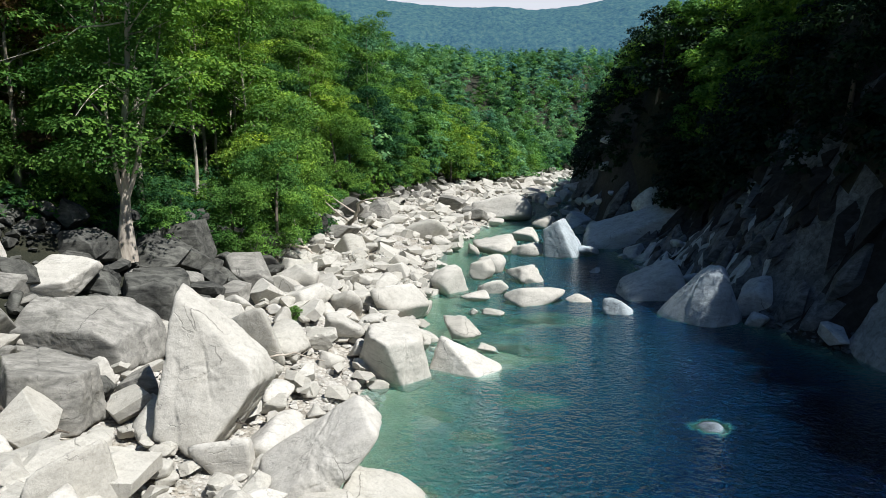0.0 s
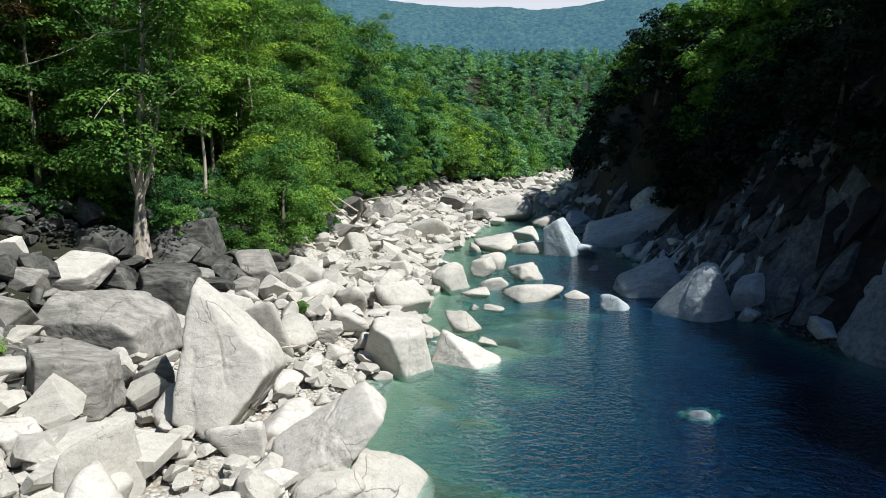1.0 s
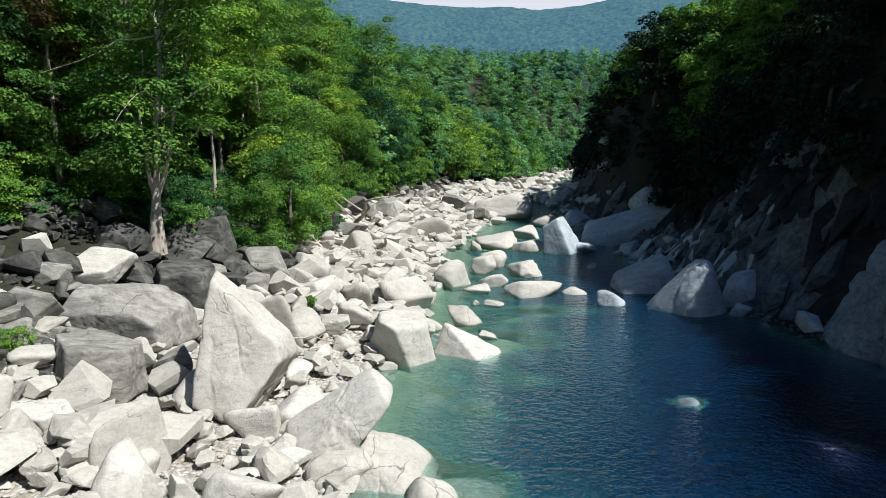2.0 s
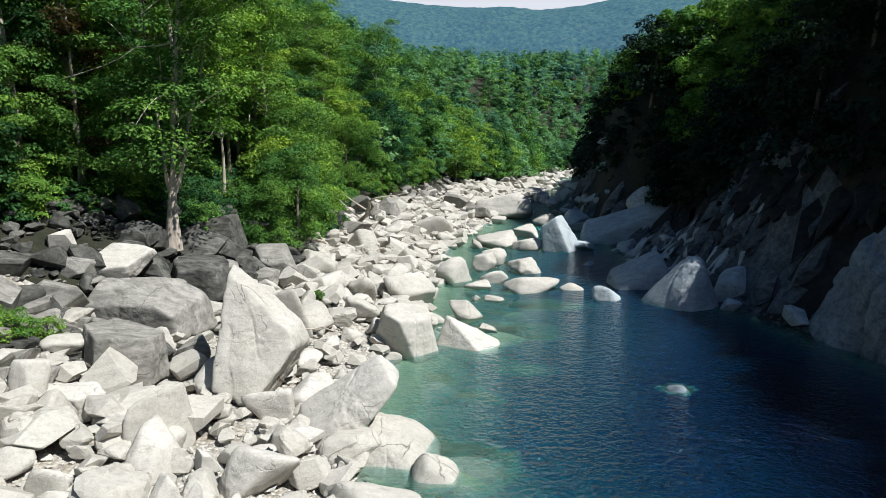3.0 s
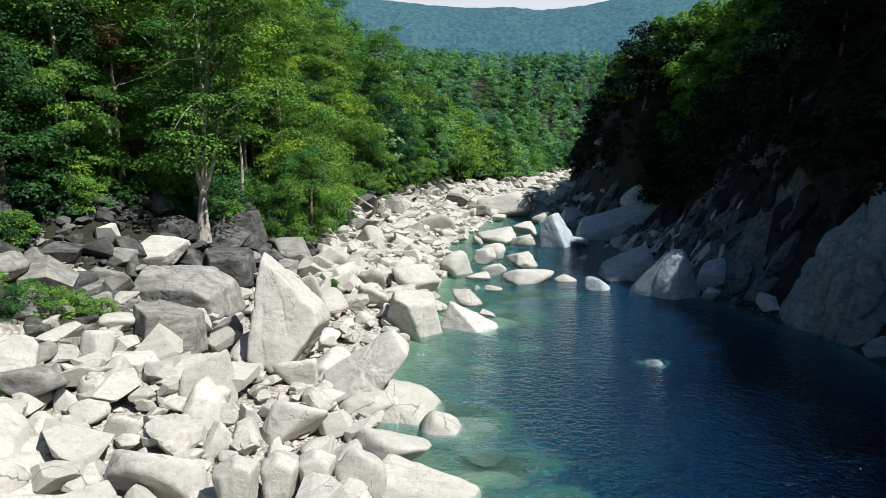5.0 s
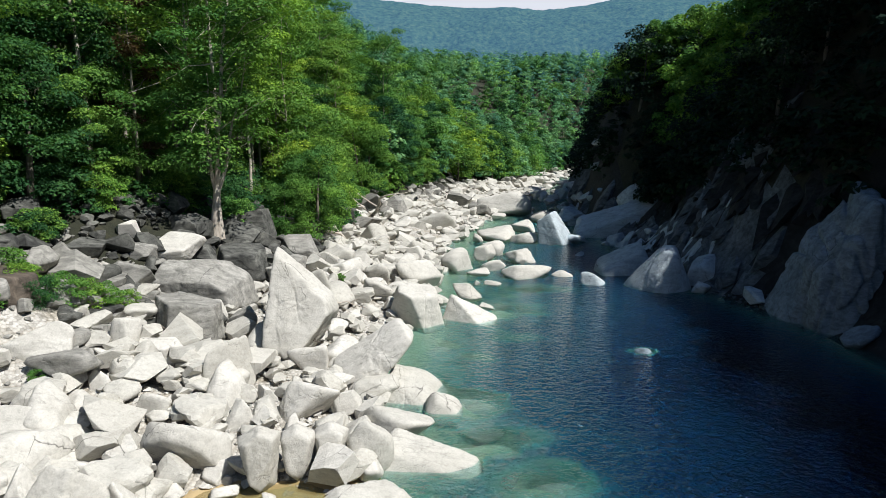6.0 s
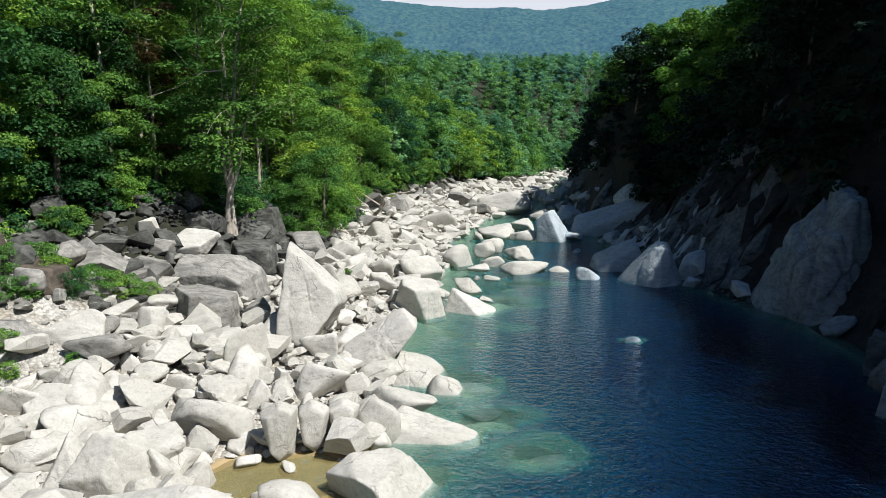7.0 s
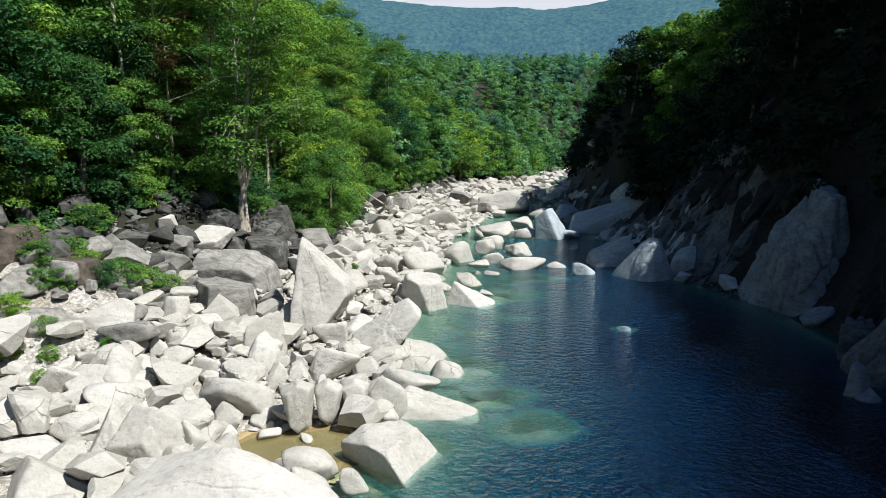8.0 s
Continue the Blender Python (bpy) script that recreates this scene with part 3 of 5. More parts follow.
boulder(-19.11, 20.91, 3.80, 2.75, 2.14, 2.35, -5, 111, GREY, "weathered grey granite boulder on the bank", level=5, sharp=14, broken=True)
boulder(-21.12, 22.61, 4.69, 2.30, 1.80, 1.65, 11, 112, GREY, "weathered grey granite boulder on the bank", level=4, sharp=58.3, broken=True)
boulder(-17.84, 23.59, 3.28, 2.67, 2.09, 1.91, 12, 113, GREY, "weathered grey granite boulder on the bank", level=5, sharp=34.9, broken=True)
boulder(-16.40, 24.03, 3.08, 1.48, 1.17, 1.00, -15, 114, PALE, "pale grey granite boulder among river stones", level=4, sharp=35.1)
boulder(-19.36, 26.39, 5.73, 1.49, 1.18, 1.35, -7, 115, PALE, "pale grey granite boulder among river stones", level=4, sharp=41.7, broken=True)
boulder(-15.15, 32.65, 3.88, 3.79, 2.92, 2.46, 24, 116, BLACK, "dark lichen-covered boulder beneath the forest edge", level=4, sharp=50.3, broken=True)
boulder(-13.44, 28.65, 2.87, 3.40, 1.66, 2.31, 21, 117, BLACK, "dark lichen-covered boulder beneath the forest edge", level=5, sharp=40, cracks=2, lumps=0.02, cuts=((0.02, -0.25, 0.97, 0.4), (-0.1, -0.98, -0.1, 0.45), (0.75, -0.6, 0.2, 0.6), (-0.9, -0.2, 0.2, 0.7), (0, 1, 0.1, 0.5), (1, 0.2, 0.1, 0.75), (0, 0, -1, 0.5)))
boulder(-12.63, 33.60, 3.39, 1.86, 1.28, 1.20, -25, 118, BLACK, "dark lichen-covered boulder beneath the forest edge", level=4, sharp=34.6, broken=True)
boulder(-14.90, 36.13, 3.83, 4.71, 4.04, 2.97, -23, 119, BLACK, "dark lichen-covered boulder beneath the forest edge", level=4, sharp=15, broken=True)
boulder(-16.88, 29.87, 5.14, 2.61, 2.03, 1.94, 14, 120, BLACK, "dark lichen-covered boulder beneath the forest edge", level=5, sharp=44.6, broken=True)
boulder(-15.36, 28.04, 3.67, 1.65, 1.30, 1.69, -23, 121, BLACK, "dark lichen-covered boulder beneath the forest edge", level=4, sharp=61.6, broken=True)
boulder(-14.30, 41.64, 3.10, 3.20, 2.49, 2.20, 22, 122, BLACK, "dark lichen-covered boulder beneath the forest edge", level=4, sharp=61.9, broken=True)
boulder(-11.34, 36.43, 2.20, 2.67, 2.08, 2.51, 20, 123, GREY, "weathered grey granite boulder on the bank", level=4, sharp=14, broken=True)
boulder(-12.57, 45.58, 2.56, 2.77, 2.17, 2.27, -11, 124, GREY, "weathered grey granite boulder on the bank", level=4, sharp=57.9, broken=True)
boulder(-14.67, 48.94, 3.45, 2.80, 2.20, 2.24, 4, 125, BLACK, "dark lichen-covered boulder beneath the forest edge", level=4, sharp=32.3, broken=True)
boulder(-16.86, 28.65, 4.99, 1.84, 1.44, 1.41, 13, 126, BLACK, "dark lichen-covered boulder beneath the forest edge", level=4, sharp=68.6, broken=True)
boulder(-11.08, 32.58, 2.35, 1.63, 1.28, 1.53, -16, 127, GREY, "weathered grey granite boulder on the bank", level=4, sharp=32.2, broken=True)
boulder(-9.05, 38.12, 1.20, 2.79, 2.18, 2.50, 6, 129, PALE, "pale grey granite boulder among river stones", level=4, sharp=49.2)
boulder(-7.19, 35.08, 1.21, 2.51, 1.96, 1.88, 0, 130, PALE, "pale grey granite boulder among river stones", level=4, sharp=67.3)
boulder(-9.92, 59.89, 1.76, 4.28, 3.34, 1.67, 5, 131, GREY, "weathered grey granite boulder on the bank", level=4, sharp=67.9, broken=True)
boulder(-7.41, 72.64, 1.70, 3.89, 3.06, 2.89, 8, 132, GREY, "weathered grey granite boulder on the bank", level=4, sharp=33.3, broken=True)
boulder(-9.98, 69.15, 2.36, 2.78, 2.19, 2.80, 8, 133, GREY, "weathered grey granite boulder on the bank", level=4, sharp=44.5, broken=True)
boulder(-11.23, 57.12, 2.21, 1.53, 1.21, 2.36, 10, 134, BLACK, "dark lichen-covered boulder beneath the forest edge", level=4, sharp=38.6, broken=True)
boulder(-17.97, 26.22, 4.56, 2.08, 1.63, 1.93, 6, 135, BLACK, "dark lichen-covered boulder beneath the forest edge", level=4, sharp=34.7, broken=True)
boulder(-16.99, 29.54, 5.24, 2.64, 2.07, 1.87, 6, 136, BLACK, "dark lichen-covered boulder beneath the forest edge", level=5, sharp=67.8, broken=True)
boulder(-14.06, 33.39, 3.64, 3.39, 2.33, 2.44, 5, 137, BLACK, "dark lichen-covered boulder beneath the forest edge", level=4, sharp=18, broken=True)
boulder(-13.62, 42.84, 2.93, 4.57, 3.13, 2.64, 16, 138, BLACK, "dark lichen-covered boulder beneath the forest edge", level=4, sharp=20, broken=True)
boulder(-13.99, 30.01, 3.49, 3.80, 2.23, 1.67, -21, 139, BLACK, "dark lichen-covered boulder beneath the forest edge", level=4, sharp=20, broken=True)
boulder(-20.73, 24.03, 5.15, 2.53, 1.98, 1.20, 15, 140, BLACK, "dark lichen-covered boulder beneath the forest edge", level=5, sharp=37.3, broken=True)
boulder(-12.19, 46.71, 2.50, 2.88, 2.27, 1.96, 24, 141, GREY, "weathered grey granite boulder on the bank", level=4, sharp=50.9, broken=True)
boulder(-19.27, 25.24, 4.96, 2.17, 1.71, 1.44, -4, 142, BLACK, "dark lichen-covered boulder beneath the forest edge", level=4, sharp=45.1, broken=True)
boulder(-18.20, 25.52, 4.53, 1.82, 1.44, 1.38, -11, 143, GREY, "weathered grey granite boulder on the bank", level=4, sharp=60.9, broken=True)
boulder(-3.81, 18.41, -0.6, 3.9, 2.9, 3.75, 10, 144, PALE, "big smooth water-worn boulder overhanging the shore", level=6, cracks=2, sharp=13, cuts=((-0.52, -0.3, 0.8, 0.3), (0.74, -0.2, -0.64, 0.3), (0.7, 0, 0.7, 0.85), (-0.15, -0.97, 0.2, 0.42), (-0.7, 0, -0.7, 0.8), (0, 1, 0.2, 0.45), (0, 0, -1, 0.8)))
boulder(-5.69, 20.21, 0.07, 2.16, 1.69, 1.74, 12, 145, PALE, "pale grey granite boulder among river stones", level=4, sharp=7)
boulder(-4.62, 18.47, -0.11, 0.93, 0.83, 1.25, 2, 146, PALE, "pale grey granite boulder among river stones", level=4, sharp=6)
boulder(-1.9, 17.5, -0.68, 3.1, 3.4, 1.65, -3, 147, PALE, "pale water-worn rock slab at the waterline", level=6, sharp=9, cracks=1, cuts=((0.22, -0.22, 0.95, 0.36), (0.75, -0.2, 0.6, 0.62), (-0.1, -0.9, 0.5, 0.6), (-1, 0, 0.3, 0.7), (0, 1, 0.2, 0.6), (0, 0, -1, 0.5)))
boulder(-0.48, 15.66, -0.5, 1.7, 1.35, 1.15, -6, 148, PALE, "smooth pale boulder standing in the river", level=4, sharp=8, cuts=((0.25, -0.2, 0.95, 0.34), (0.7, -0.2, 0.7, 0.55), (-0.6, -0.3, 0.7, 0.5), (0, -0.8, 0.6, 0.55), (0, 1, 0.3, 0.6), (1, 0, 0, 0.9), (-1, 0, 0, 0.8), (0, 0, -1, 0.5)))
boulder(-2.40, 12.94, -0.02, 3.20, 1.87, 1.42, -8, 149, PALE, "pale grey granite boulder among river stones", level=5, sharp=7)
boulder(-3.05, 10.73, -0.10, 1.72, 1.35, 1.96, 11, 150, PALE, "pale grey granite boulder among river stones", level=4, sharp=8)
boulder(-4.40, 10.23, -0.22, 1.23, 0.97, 2.07, -1, 151, PALE, "pale grey granite boulder among river stones", level=4, sharp=20, cuts=((0.1, -1, 0.25, 0.42), (1, -0.2, -0.25, 0.42), (-1, -0.15, -0.30, 0.44), (0.5, -0.8, -0.2, 0.48), (0, 1, 0.1, 0.5), (0.35, -0.1, 1, 0.66), (-0.45, -0.2, 1, 0.62), (0.6, -0.4, -0.7, 0.6), (-0.5, -0.3, -0.8, 0.62), (-0.6, -0.7, 0.1, 0.52)))
boulder(-5.44, 9.69, -0.25, 1.20, 0.95, 2.26, 3, 152, PALE, "pale grey granite boulder among river stones", level=4, sharp=25, cuts=((0.1, -1, 0.25, 0.42), (1, -0.2, -0.30, 0.42), (-1, -0.15, -0.15, 0.44), (0.5, -0.8, -0.2, 0.48), (0, 1, 0.1, 0.5), (0.35, -0.1, 1, 0.66), (-0.45, -0.2, 1, 0.62), (0.6, -0.4, -0.7, 0.6), (-0.5, -0.3, -0.8, 0.62), (-0.6, -0.7, 0.1, 0.52)))
boulder(-6.60, 9.04, -0.40, 1.43, 0.99, 2.63, 6, 153, PALE, "pale grey granite boulder among river stones", level=5, sharp=30, cuts=((0.1, -1, 0.25, 0.42), (1, -0.2, -0.15, 0.42), (-1, -0.15, -0.35, 0.44), (0.5, -0.8, -0.2, 0.48), (0, 1, 0.1, 0.5), (0.35, -0.1, 1, 0.66), (-0.45, -0.2, 1, 0.62), (0.6, -0.4, -0.7, 0.6), (-0.5, -0.3, -0.8, 0.62), (-0.6, -0.7, 0.1, 0.52)))
boulder(-1.03, 10.82, -0.72, 4.2, 2.4, 1.65, -16, 154, PALE, "low white slab sloping into the water", level=5, sharp=14, cracks=1, lumps=0.04, cuts=((0.3, -0.24, 0.92, 0.26), (0.25, -0.9, 0.5, 0.5), (1, 0.1, 0.5, 1.1), (-1, 0, 0.3, 0.8), (0, 1, 0.3, 0.5), (0, 0, -1, 0.5)))
boulder(-2.25, 6.6, -0.6, 4.1, 3.3, 1.85, 14, 412, PALE, "white wedge-shaped boulder at the waterline", level=6, sharp=40, rough=0.02, lumps=0.04, cuts=((0.66, -0.62, 0.62, 0.42), (-0.72, -0.64, -0.25, 0.42), (-0.2, 0.97, 0.12, 0.5), (0.12, -0.12, 1, 0.4), (0.6, 0.6, 0.3, 0.75), (-0.5, -0.1, 0.9, 0.6), (0, 0, -1, 0.45)))
boulder(-3.59, 4.85, -0.15, 1.01, 0.79, 0.96, -2, 155, PALE, "pale grey granite boulder among river stones", level=4, sharp=6)
boulder(-5.21, 5.28, -0.22, 1.95, 1.33, 1.46, 19, 156, PALE, "pale grey granite boulder among river stones", level=4, sharp=66)
boulder(-2.90, 9.74, -0.03, 0.89, 0.79, 0.83, 15, 157, PALE, "pale grey granite boulder among river stones", level=4, sharp=6)
boulder(-9.47, 10.12, -0.23, 3.15, 2.13, 2.48, 4, 158, PALE, "large pale rounded slab boulder", level=5, sharp=38.1)
boulder(-11.24, 5.80, 0.11, 2.5, 1.55, 2.51, -14, 159, PALE, "pale grey granite boulder among river stones", level=5, sharp=26, cracks=2, cuts=((0.1, -0.75, 0.65, 0.38), (-0.75, -0.2, 0.6, 0.45), (0.8, -0.4, 0.2, 0.42), (0.3, -0.9, -0.3, 0.45), (0, 0.6, 0.8, 0.5), (0, 1, 0, 0.5), (-0.9, 0, -0.3, 0.5), (0, 0, -1, 0.6)))
boulder(-12.82, 5.86, 0.10, 1.9, 1.21, 2.40, 15, 160, PALE, "pale grey granite boulder among river stones", level=5, sharp=26, cracks=2, cuts=((-0.2, -0.8, 0.55, 0.4), (-0.8, -0.1, 0.55, 0.42), (0.7, -0.3, 0.6, 0.45), (0.2, -0.95, -0.2, 0.46), (0, 1, 0.1, 0.5), (1, 0, -0.2, 0.5), (0, 0, -1, 0.6)))
boulder(-10.20, 7.03, -0.14, 1.40, 1.09, 1.83, -11, 161, PALE, "pale grey granite boulder among river stones", level=4, sharp=35.8)
boulder(-9.13, 7.21, -0.33, 1.45, 1.13, 1.27, -14, 162, PALE, "pale grey granite boulder among river stones", level=4, sharp=60.2)
boulder(-7.34, 2.05, -0.30, 7.67, 3.83, 2.64, -16, 163, PALE, "huge pale whaleback boulder beside the pool", level=6, sharp=12, cuts=((0.42, -0.15, 0.9, 0.4), (-0.4, -0.15, 0.9, 0.44), (0.1, -0.6, 0.8, 0.42), (0, 1, 0.3, 0.45), (1, 0.1, 0.15, 0.95), (-1, 0, 0.1, 0.95), (0, 0, -1, 0.5), (0.8, -0.6, 0.3, 0.8)), cracks=3)
boulder(-13.77, 3.34, 0.07, 3.74, 2.47, 1.70, -23, 164, PALE, "pale grey granite boulder among river stones", level=5, sharp=42.3)
boulder(-16.74, 7.81, 0.84, 2.10, 1.63, 1.22, -25, 165, PALE, "pale grey granite boulder among river stones", level=4, sharp=69.1)
boulder(-15.10, 5.67, 0.46, 3.15, 2.11, 1.14, -20, 166, PALE, "pale grey granite boulder among river stones", level=5, sharp=36.9)
boulder(-16.87, 9.66, 1.23, 2.14, 1.66, 1.56, -24, 167, PALE, "pale grey granite boulder among river stones", level=4, sharp=60.8)
boulder(-15.52, 9.72, 0.83, 2.46, 1.90, 1.77, -4, 168, PALE, "pale grey granite boulder among river stones", level=5, sharp=33.7)
boulder(-13.12, 9.51, 0.42, 2.30, 1.79, 1.56, 10, 169, PALE, "pale grey granite boulder among river stones", level=4, sharp=34.5)
boulder(-9.76, 15.22, 0.86, 2.34, 1.38, 2.55, 35, 170, PALE, "tilted flat-faced pale slab", level=5, sharp=16)
boulder(-5.98, 13.99, 0.29, 2.82, 2.19, 1.81, 23, 171, PALE, "pale grey granite boulder among river stones", level=5, sharp=10)
boulder(-14.34, 15.88, 2.22, 1.22, 0.97, 1.90, 1, 172, PALE, "pale grey granite boulder among river stones", level=4, sharp=16)
boulder(-13.40, 16.59, 1.74, 2.45, 1.91, 1.26, 12, 173, PALE, "pale grey granite boulder among river stones", level=5, sharp=31)
boulder(-11.66, 12.38, 0.91, 1.48, 1.17, 1.35, 20, 174, PALE, "pale grey granite boulder among river stones", level=4, sharp=55.1)
boulder(-7.11, 19.18, 0.27, 2.03, 1.59, 1.70, -5, 175, PALE, "pale grey granite boulder among river stones", level=4, sharp=46.7)
boulder(-14.14, 13.19, 1.78, 1.14, 0.90, 1.09, -25, 176, PALE, "pale grey granite boulder among river stones", level=4, sharp=67.4)
boulder(-15.96, 11.84, 1.76, 1.11, 0.88, 0.85, 24, 177, PALE, "pale grey granite boulder among river stones", level=4, sharp=61.5)
boulder(-15.76, 13.98, 2.54, 1.05, 0.83, 0.91, 4, 178, GREY, "weathered grey granite boulder on the bank", level=4, sharp=31.5)
boulder(-14.78, 15.00, 2.37, 1.19, 0.94, 0.75, 0, 179, PALE, "pale grey granite boulder among river stones", level=4, sharp=66.3)
boulder(-14.11, 11.84, 1.28, 1.74, 1.37, 1.06, 24, 180, PALE, "pale grey granite boulder among river stones", level=4, sharp=68.5)
boulder(-9.53, 14.90, 0.99, 1.62, 1.27, 1.16, 0, 181, PALE, "pale grey granite boulder among river stones", level=4, sharp=34.6)
boulder(-8.28, 12.26, 0.51, 1.13, 0.89, 1.36, 0, 182, PALE, "pale grey granite boulder among river stones", level=4, sharp=34.8)
boulder(-8.15, 9.61, -0.14, 1.16, 0.91, 1.03, 12, 183, PALE, "pale grey granite boulder among river stones", level=4, sharp=58.2)
boulder(-7.68, 8.71, -0.08, 1.03, 0.81, 0.49, 21, 184, PALE, "pale grey granite boulder among river stones", level=4, sharp=40.7)
boulder(-6.08, 8.34, -0.06, 0.68, 0.60, 0.36, -25, 185, PALE, "pale grey granite boulder among river stones", level=4, sharp=61)
boulder(-6.37, 6.34, -0.08, 0.93, 0.82, 0.52, 20, 186, PALE, "pale grey granite boulder among river stones", level=4, sharp=32)
boulder(-2.16, 29.07, -0.5, 3.76, 2.57, 3.0, 18, 187, PALE, "pale boulder with a shaded undercut at the shore", level=6, sharp=16, cracks=2, cuts=((0.12, -0.18, 1, 0.5), (0.3, -0.95, 0.12, 0.5), (-0.7, -0.62, -0.35, 0.5), (0.9, -0.2, 0.3, 0.72), (0, 1, 0.1, 0.5), (-1, 0.2, 0.35, 0.8), (0, 0, -1, 0.5)))
boulder(0.99, 29.58, -0.7, 3.9, 2.08, 2.3, -7, 188, PALE, "pale water-worn rock slab at the waterline", level=5, sharp=20, cuts=((0.48, -0.28, 0.83, 0.33), (-0.5, -0.78, 0.4, 0.42), (1, 0, 0.1, 0.95), (0, 1, 0.2, 0.5), (-1, 0, 0.3, 0.8), (0, 0, -1, 0.5)))
boulder(0.96, 35.36, -0.21, 2.35, 1.85, 1.35, -25, 189, PALE, "pale grey granite boulder among river stones", level=4, sharp=45.1)
boulder(2.50, 33.12, -0.18, 1.21, 0.96, 0.53, -11, 190, PALE, "smooth pale boulder standing in the river", level=4, sharp=59.2)
boulder(-2.82, 38.31, 0.04, 4.12, 2.82, 2.47, 24, 191, PALE, "pale grey granite boulder among river stones", level=4, sharp=64.6)
boulder(0.43, 46.68, -0.86, 3.10, 2.44, 2.87, 9, 192, PALE, "pale grey granite boulder among river stones", level=4, sharp=34.3)
boulder(3.26, 51.52, -0.14, 2.63, 2.07, 1.55, 21, 193, PALE, "pale grey granite boulder among river stones", level=4, sharp=41.4)
boulder(3.72, 46.37, -0.23, 2.31, 1.37, 1.21, 8, 194, PALE, "smooth pale boulder standing in the river", level=4, sharp=46.3)
boulder(2.29, 44.12, -0.17, 2.23, 1.32, 0.78, -16, 195, PALE, "smooth pale boulder standing in the river", level=4, sharp=6)
boulder(6.48, 43.12, -0.32, 4.49, 2.21, 1.43, 3, 196, PALE, "low white boulder ringed by the current", level=4, sharp=7)
boulder(9.59, 43.60, -0.20, 1.89, 0.94, 0.68, -8, 197, PALE, "smooth pale boulder standing in the river", level=4, sharp=6)
boulder(1.98, 40.28, -0.13, 0.79, 0.63, 0.54, -18, 198, PALE, "smooth pale boulder standing in the river", level=4, sharp=68.4)
boulder(3.32, 39.90, -0.13, 1.48, 0.88, 0.51, 11, 199, PALE, "smooth pale boulder standing in the river", level=4, sharp=52.7)
boulder(11.58, 40.69, -0.30, 2.30, 1.81, 1.34, 1, 200, SHADE, "rounded boulder half in sun amid the river", level=4, sharp=6)
boulder(6.47, 49.88, -0.35, 3.26, 1.93, 1.66, -25, 201, PALE, "smooth pale boulder standing in the river", level=4, sharp=51.2)
boulder(5.30, 63.75, -0.30, 4.80, 3.30, 1.95, -6, 202, PALE, "smooth pale boulder standing in the river", level=4, sharp=33.3)
boulder(4.20, 54.15, -0.27, 2.85, 1.97, 1.78, 19, 203, PALE, "smooth pale boulder standing in the river", level=4, sharp=56.7)
boulder(9.51, 71.40, -0.26, 3.17, 2.20, 1.70, -24, 204, PALE, "smooth pale boulder standing in the river", level=4, sharp=56.2)
boulder(8.49, 62.40, -0.23, 3.47, 2.40, 1.48, -23, 205, PALE, "smooth pale boulder standing in the river", level=4, sharp=36.3)
boulder(-2.22, 69.66, -0.16, 5.77, 3.96, 2.99, -4, 206, PALE, "wedge of pale rock with a dark end face", level=4, sharp=14)
boulder(8.68, 91.28, -0.30, 8.76, 5.99, 3.95, -19, 207, PALE, "broad sloping pale boulder upstream", level=4, sharp=63.9)
boulder(4.29, 86.11, -0.20, 3.62, 2.86, 2.63, 5, 208, GREY, "weathered grey granite boulder on the bank", level=4, sharp=58.2, broken=True)
boulder(1.36, 90.01, 1.08, 4.33, 3.41, 2.50, 5, 209, GREY, "weathered grey granite boulder on the bank", level=4, sharp=64.9, broken=True)
boulder(-6.32, 64.28, 0.92, 3.55, 2.80, 1.85, -15, 210, PALE, "pale grey granite boulder among river stones", level=4, sharp=48.7)
boulder(-8.05, 54.11, 1.12, 3.10, 2.44, 2.20, -19, 211, PALE, "pale grey granite boulder among river stones", level=4, sharp=35.2)
boulder(-9.81, 41.93, 1.53, 2.56, 2.01, 1.89, -1, 212, PALE, "pale grey granite boulder among river stones", level=4, sharp=36.7)
boulder(-3.83, 50.90, 0.43, 2.36, 1.87, 1.70, 18, 213, PALE, "pale grey granite boulder among river stones", level=4, sharp=53.3)
boulder(-7.93, 34.52, 1.38, 2.67, 2.10, 1.99, -24, 214, PALE, "pale grey granite boulder among river stones", level=4, sharp=44.2)
boulder(-5.71, 36.19, 0.79, 2.12, 1.67, 1.91, -19, 215, PALE, "pale grey granite boulder among river stones", level=4, sharp=32.6)
boulder(12.99, 81.74, -0.29, 3.90, 3.08, 1.87, 23, 216, PALE, "pale grey granite boulder among river stones", level=4, sharp=46.6)
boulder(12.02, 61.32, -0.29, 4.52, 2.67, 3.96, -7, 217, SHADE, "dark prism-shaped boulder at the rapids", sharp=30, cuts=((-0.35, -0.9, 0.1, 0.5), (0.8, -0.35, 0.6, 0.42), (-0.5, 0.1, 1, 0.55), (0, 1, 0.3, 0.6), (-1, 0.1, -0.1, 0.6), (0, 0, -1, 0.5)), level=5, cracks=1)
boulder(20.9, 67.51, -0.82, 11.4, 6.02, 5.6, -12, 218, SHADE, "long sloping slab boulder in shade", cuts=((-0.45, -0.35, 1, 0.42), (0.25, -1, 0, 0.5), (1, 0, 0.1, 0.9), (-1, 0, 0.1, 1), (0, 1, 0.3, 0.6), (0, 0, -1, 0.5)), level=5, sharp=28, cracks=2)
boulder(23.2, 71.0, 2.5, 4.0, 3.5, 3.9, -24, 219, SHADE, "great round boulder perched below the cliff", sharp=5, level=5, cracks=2)
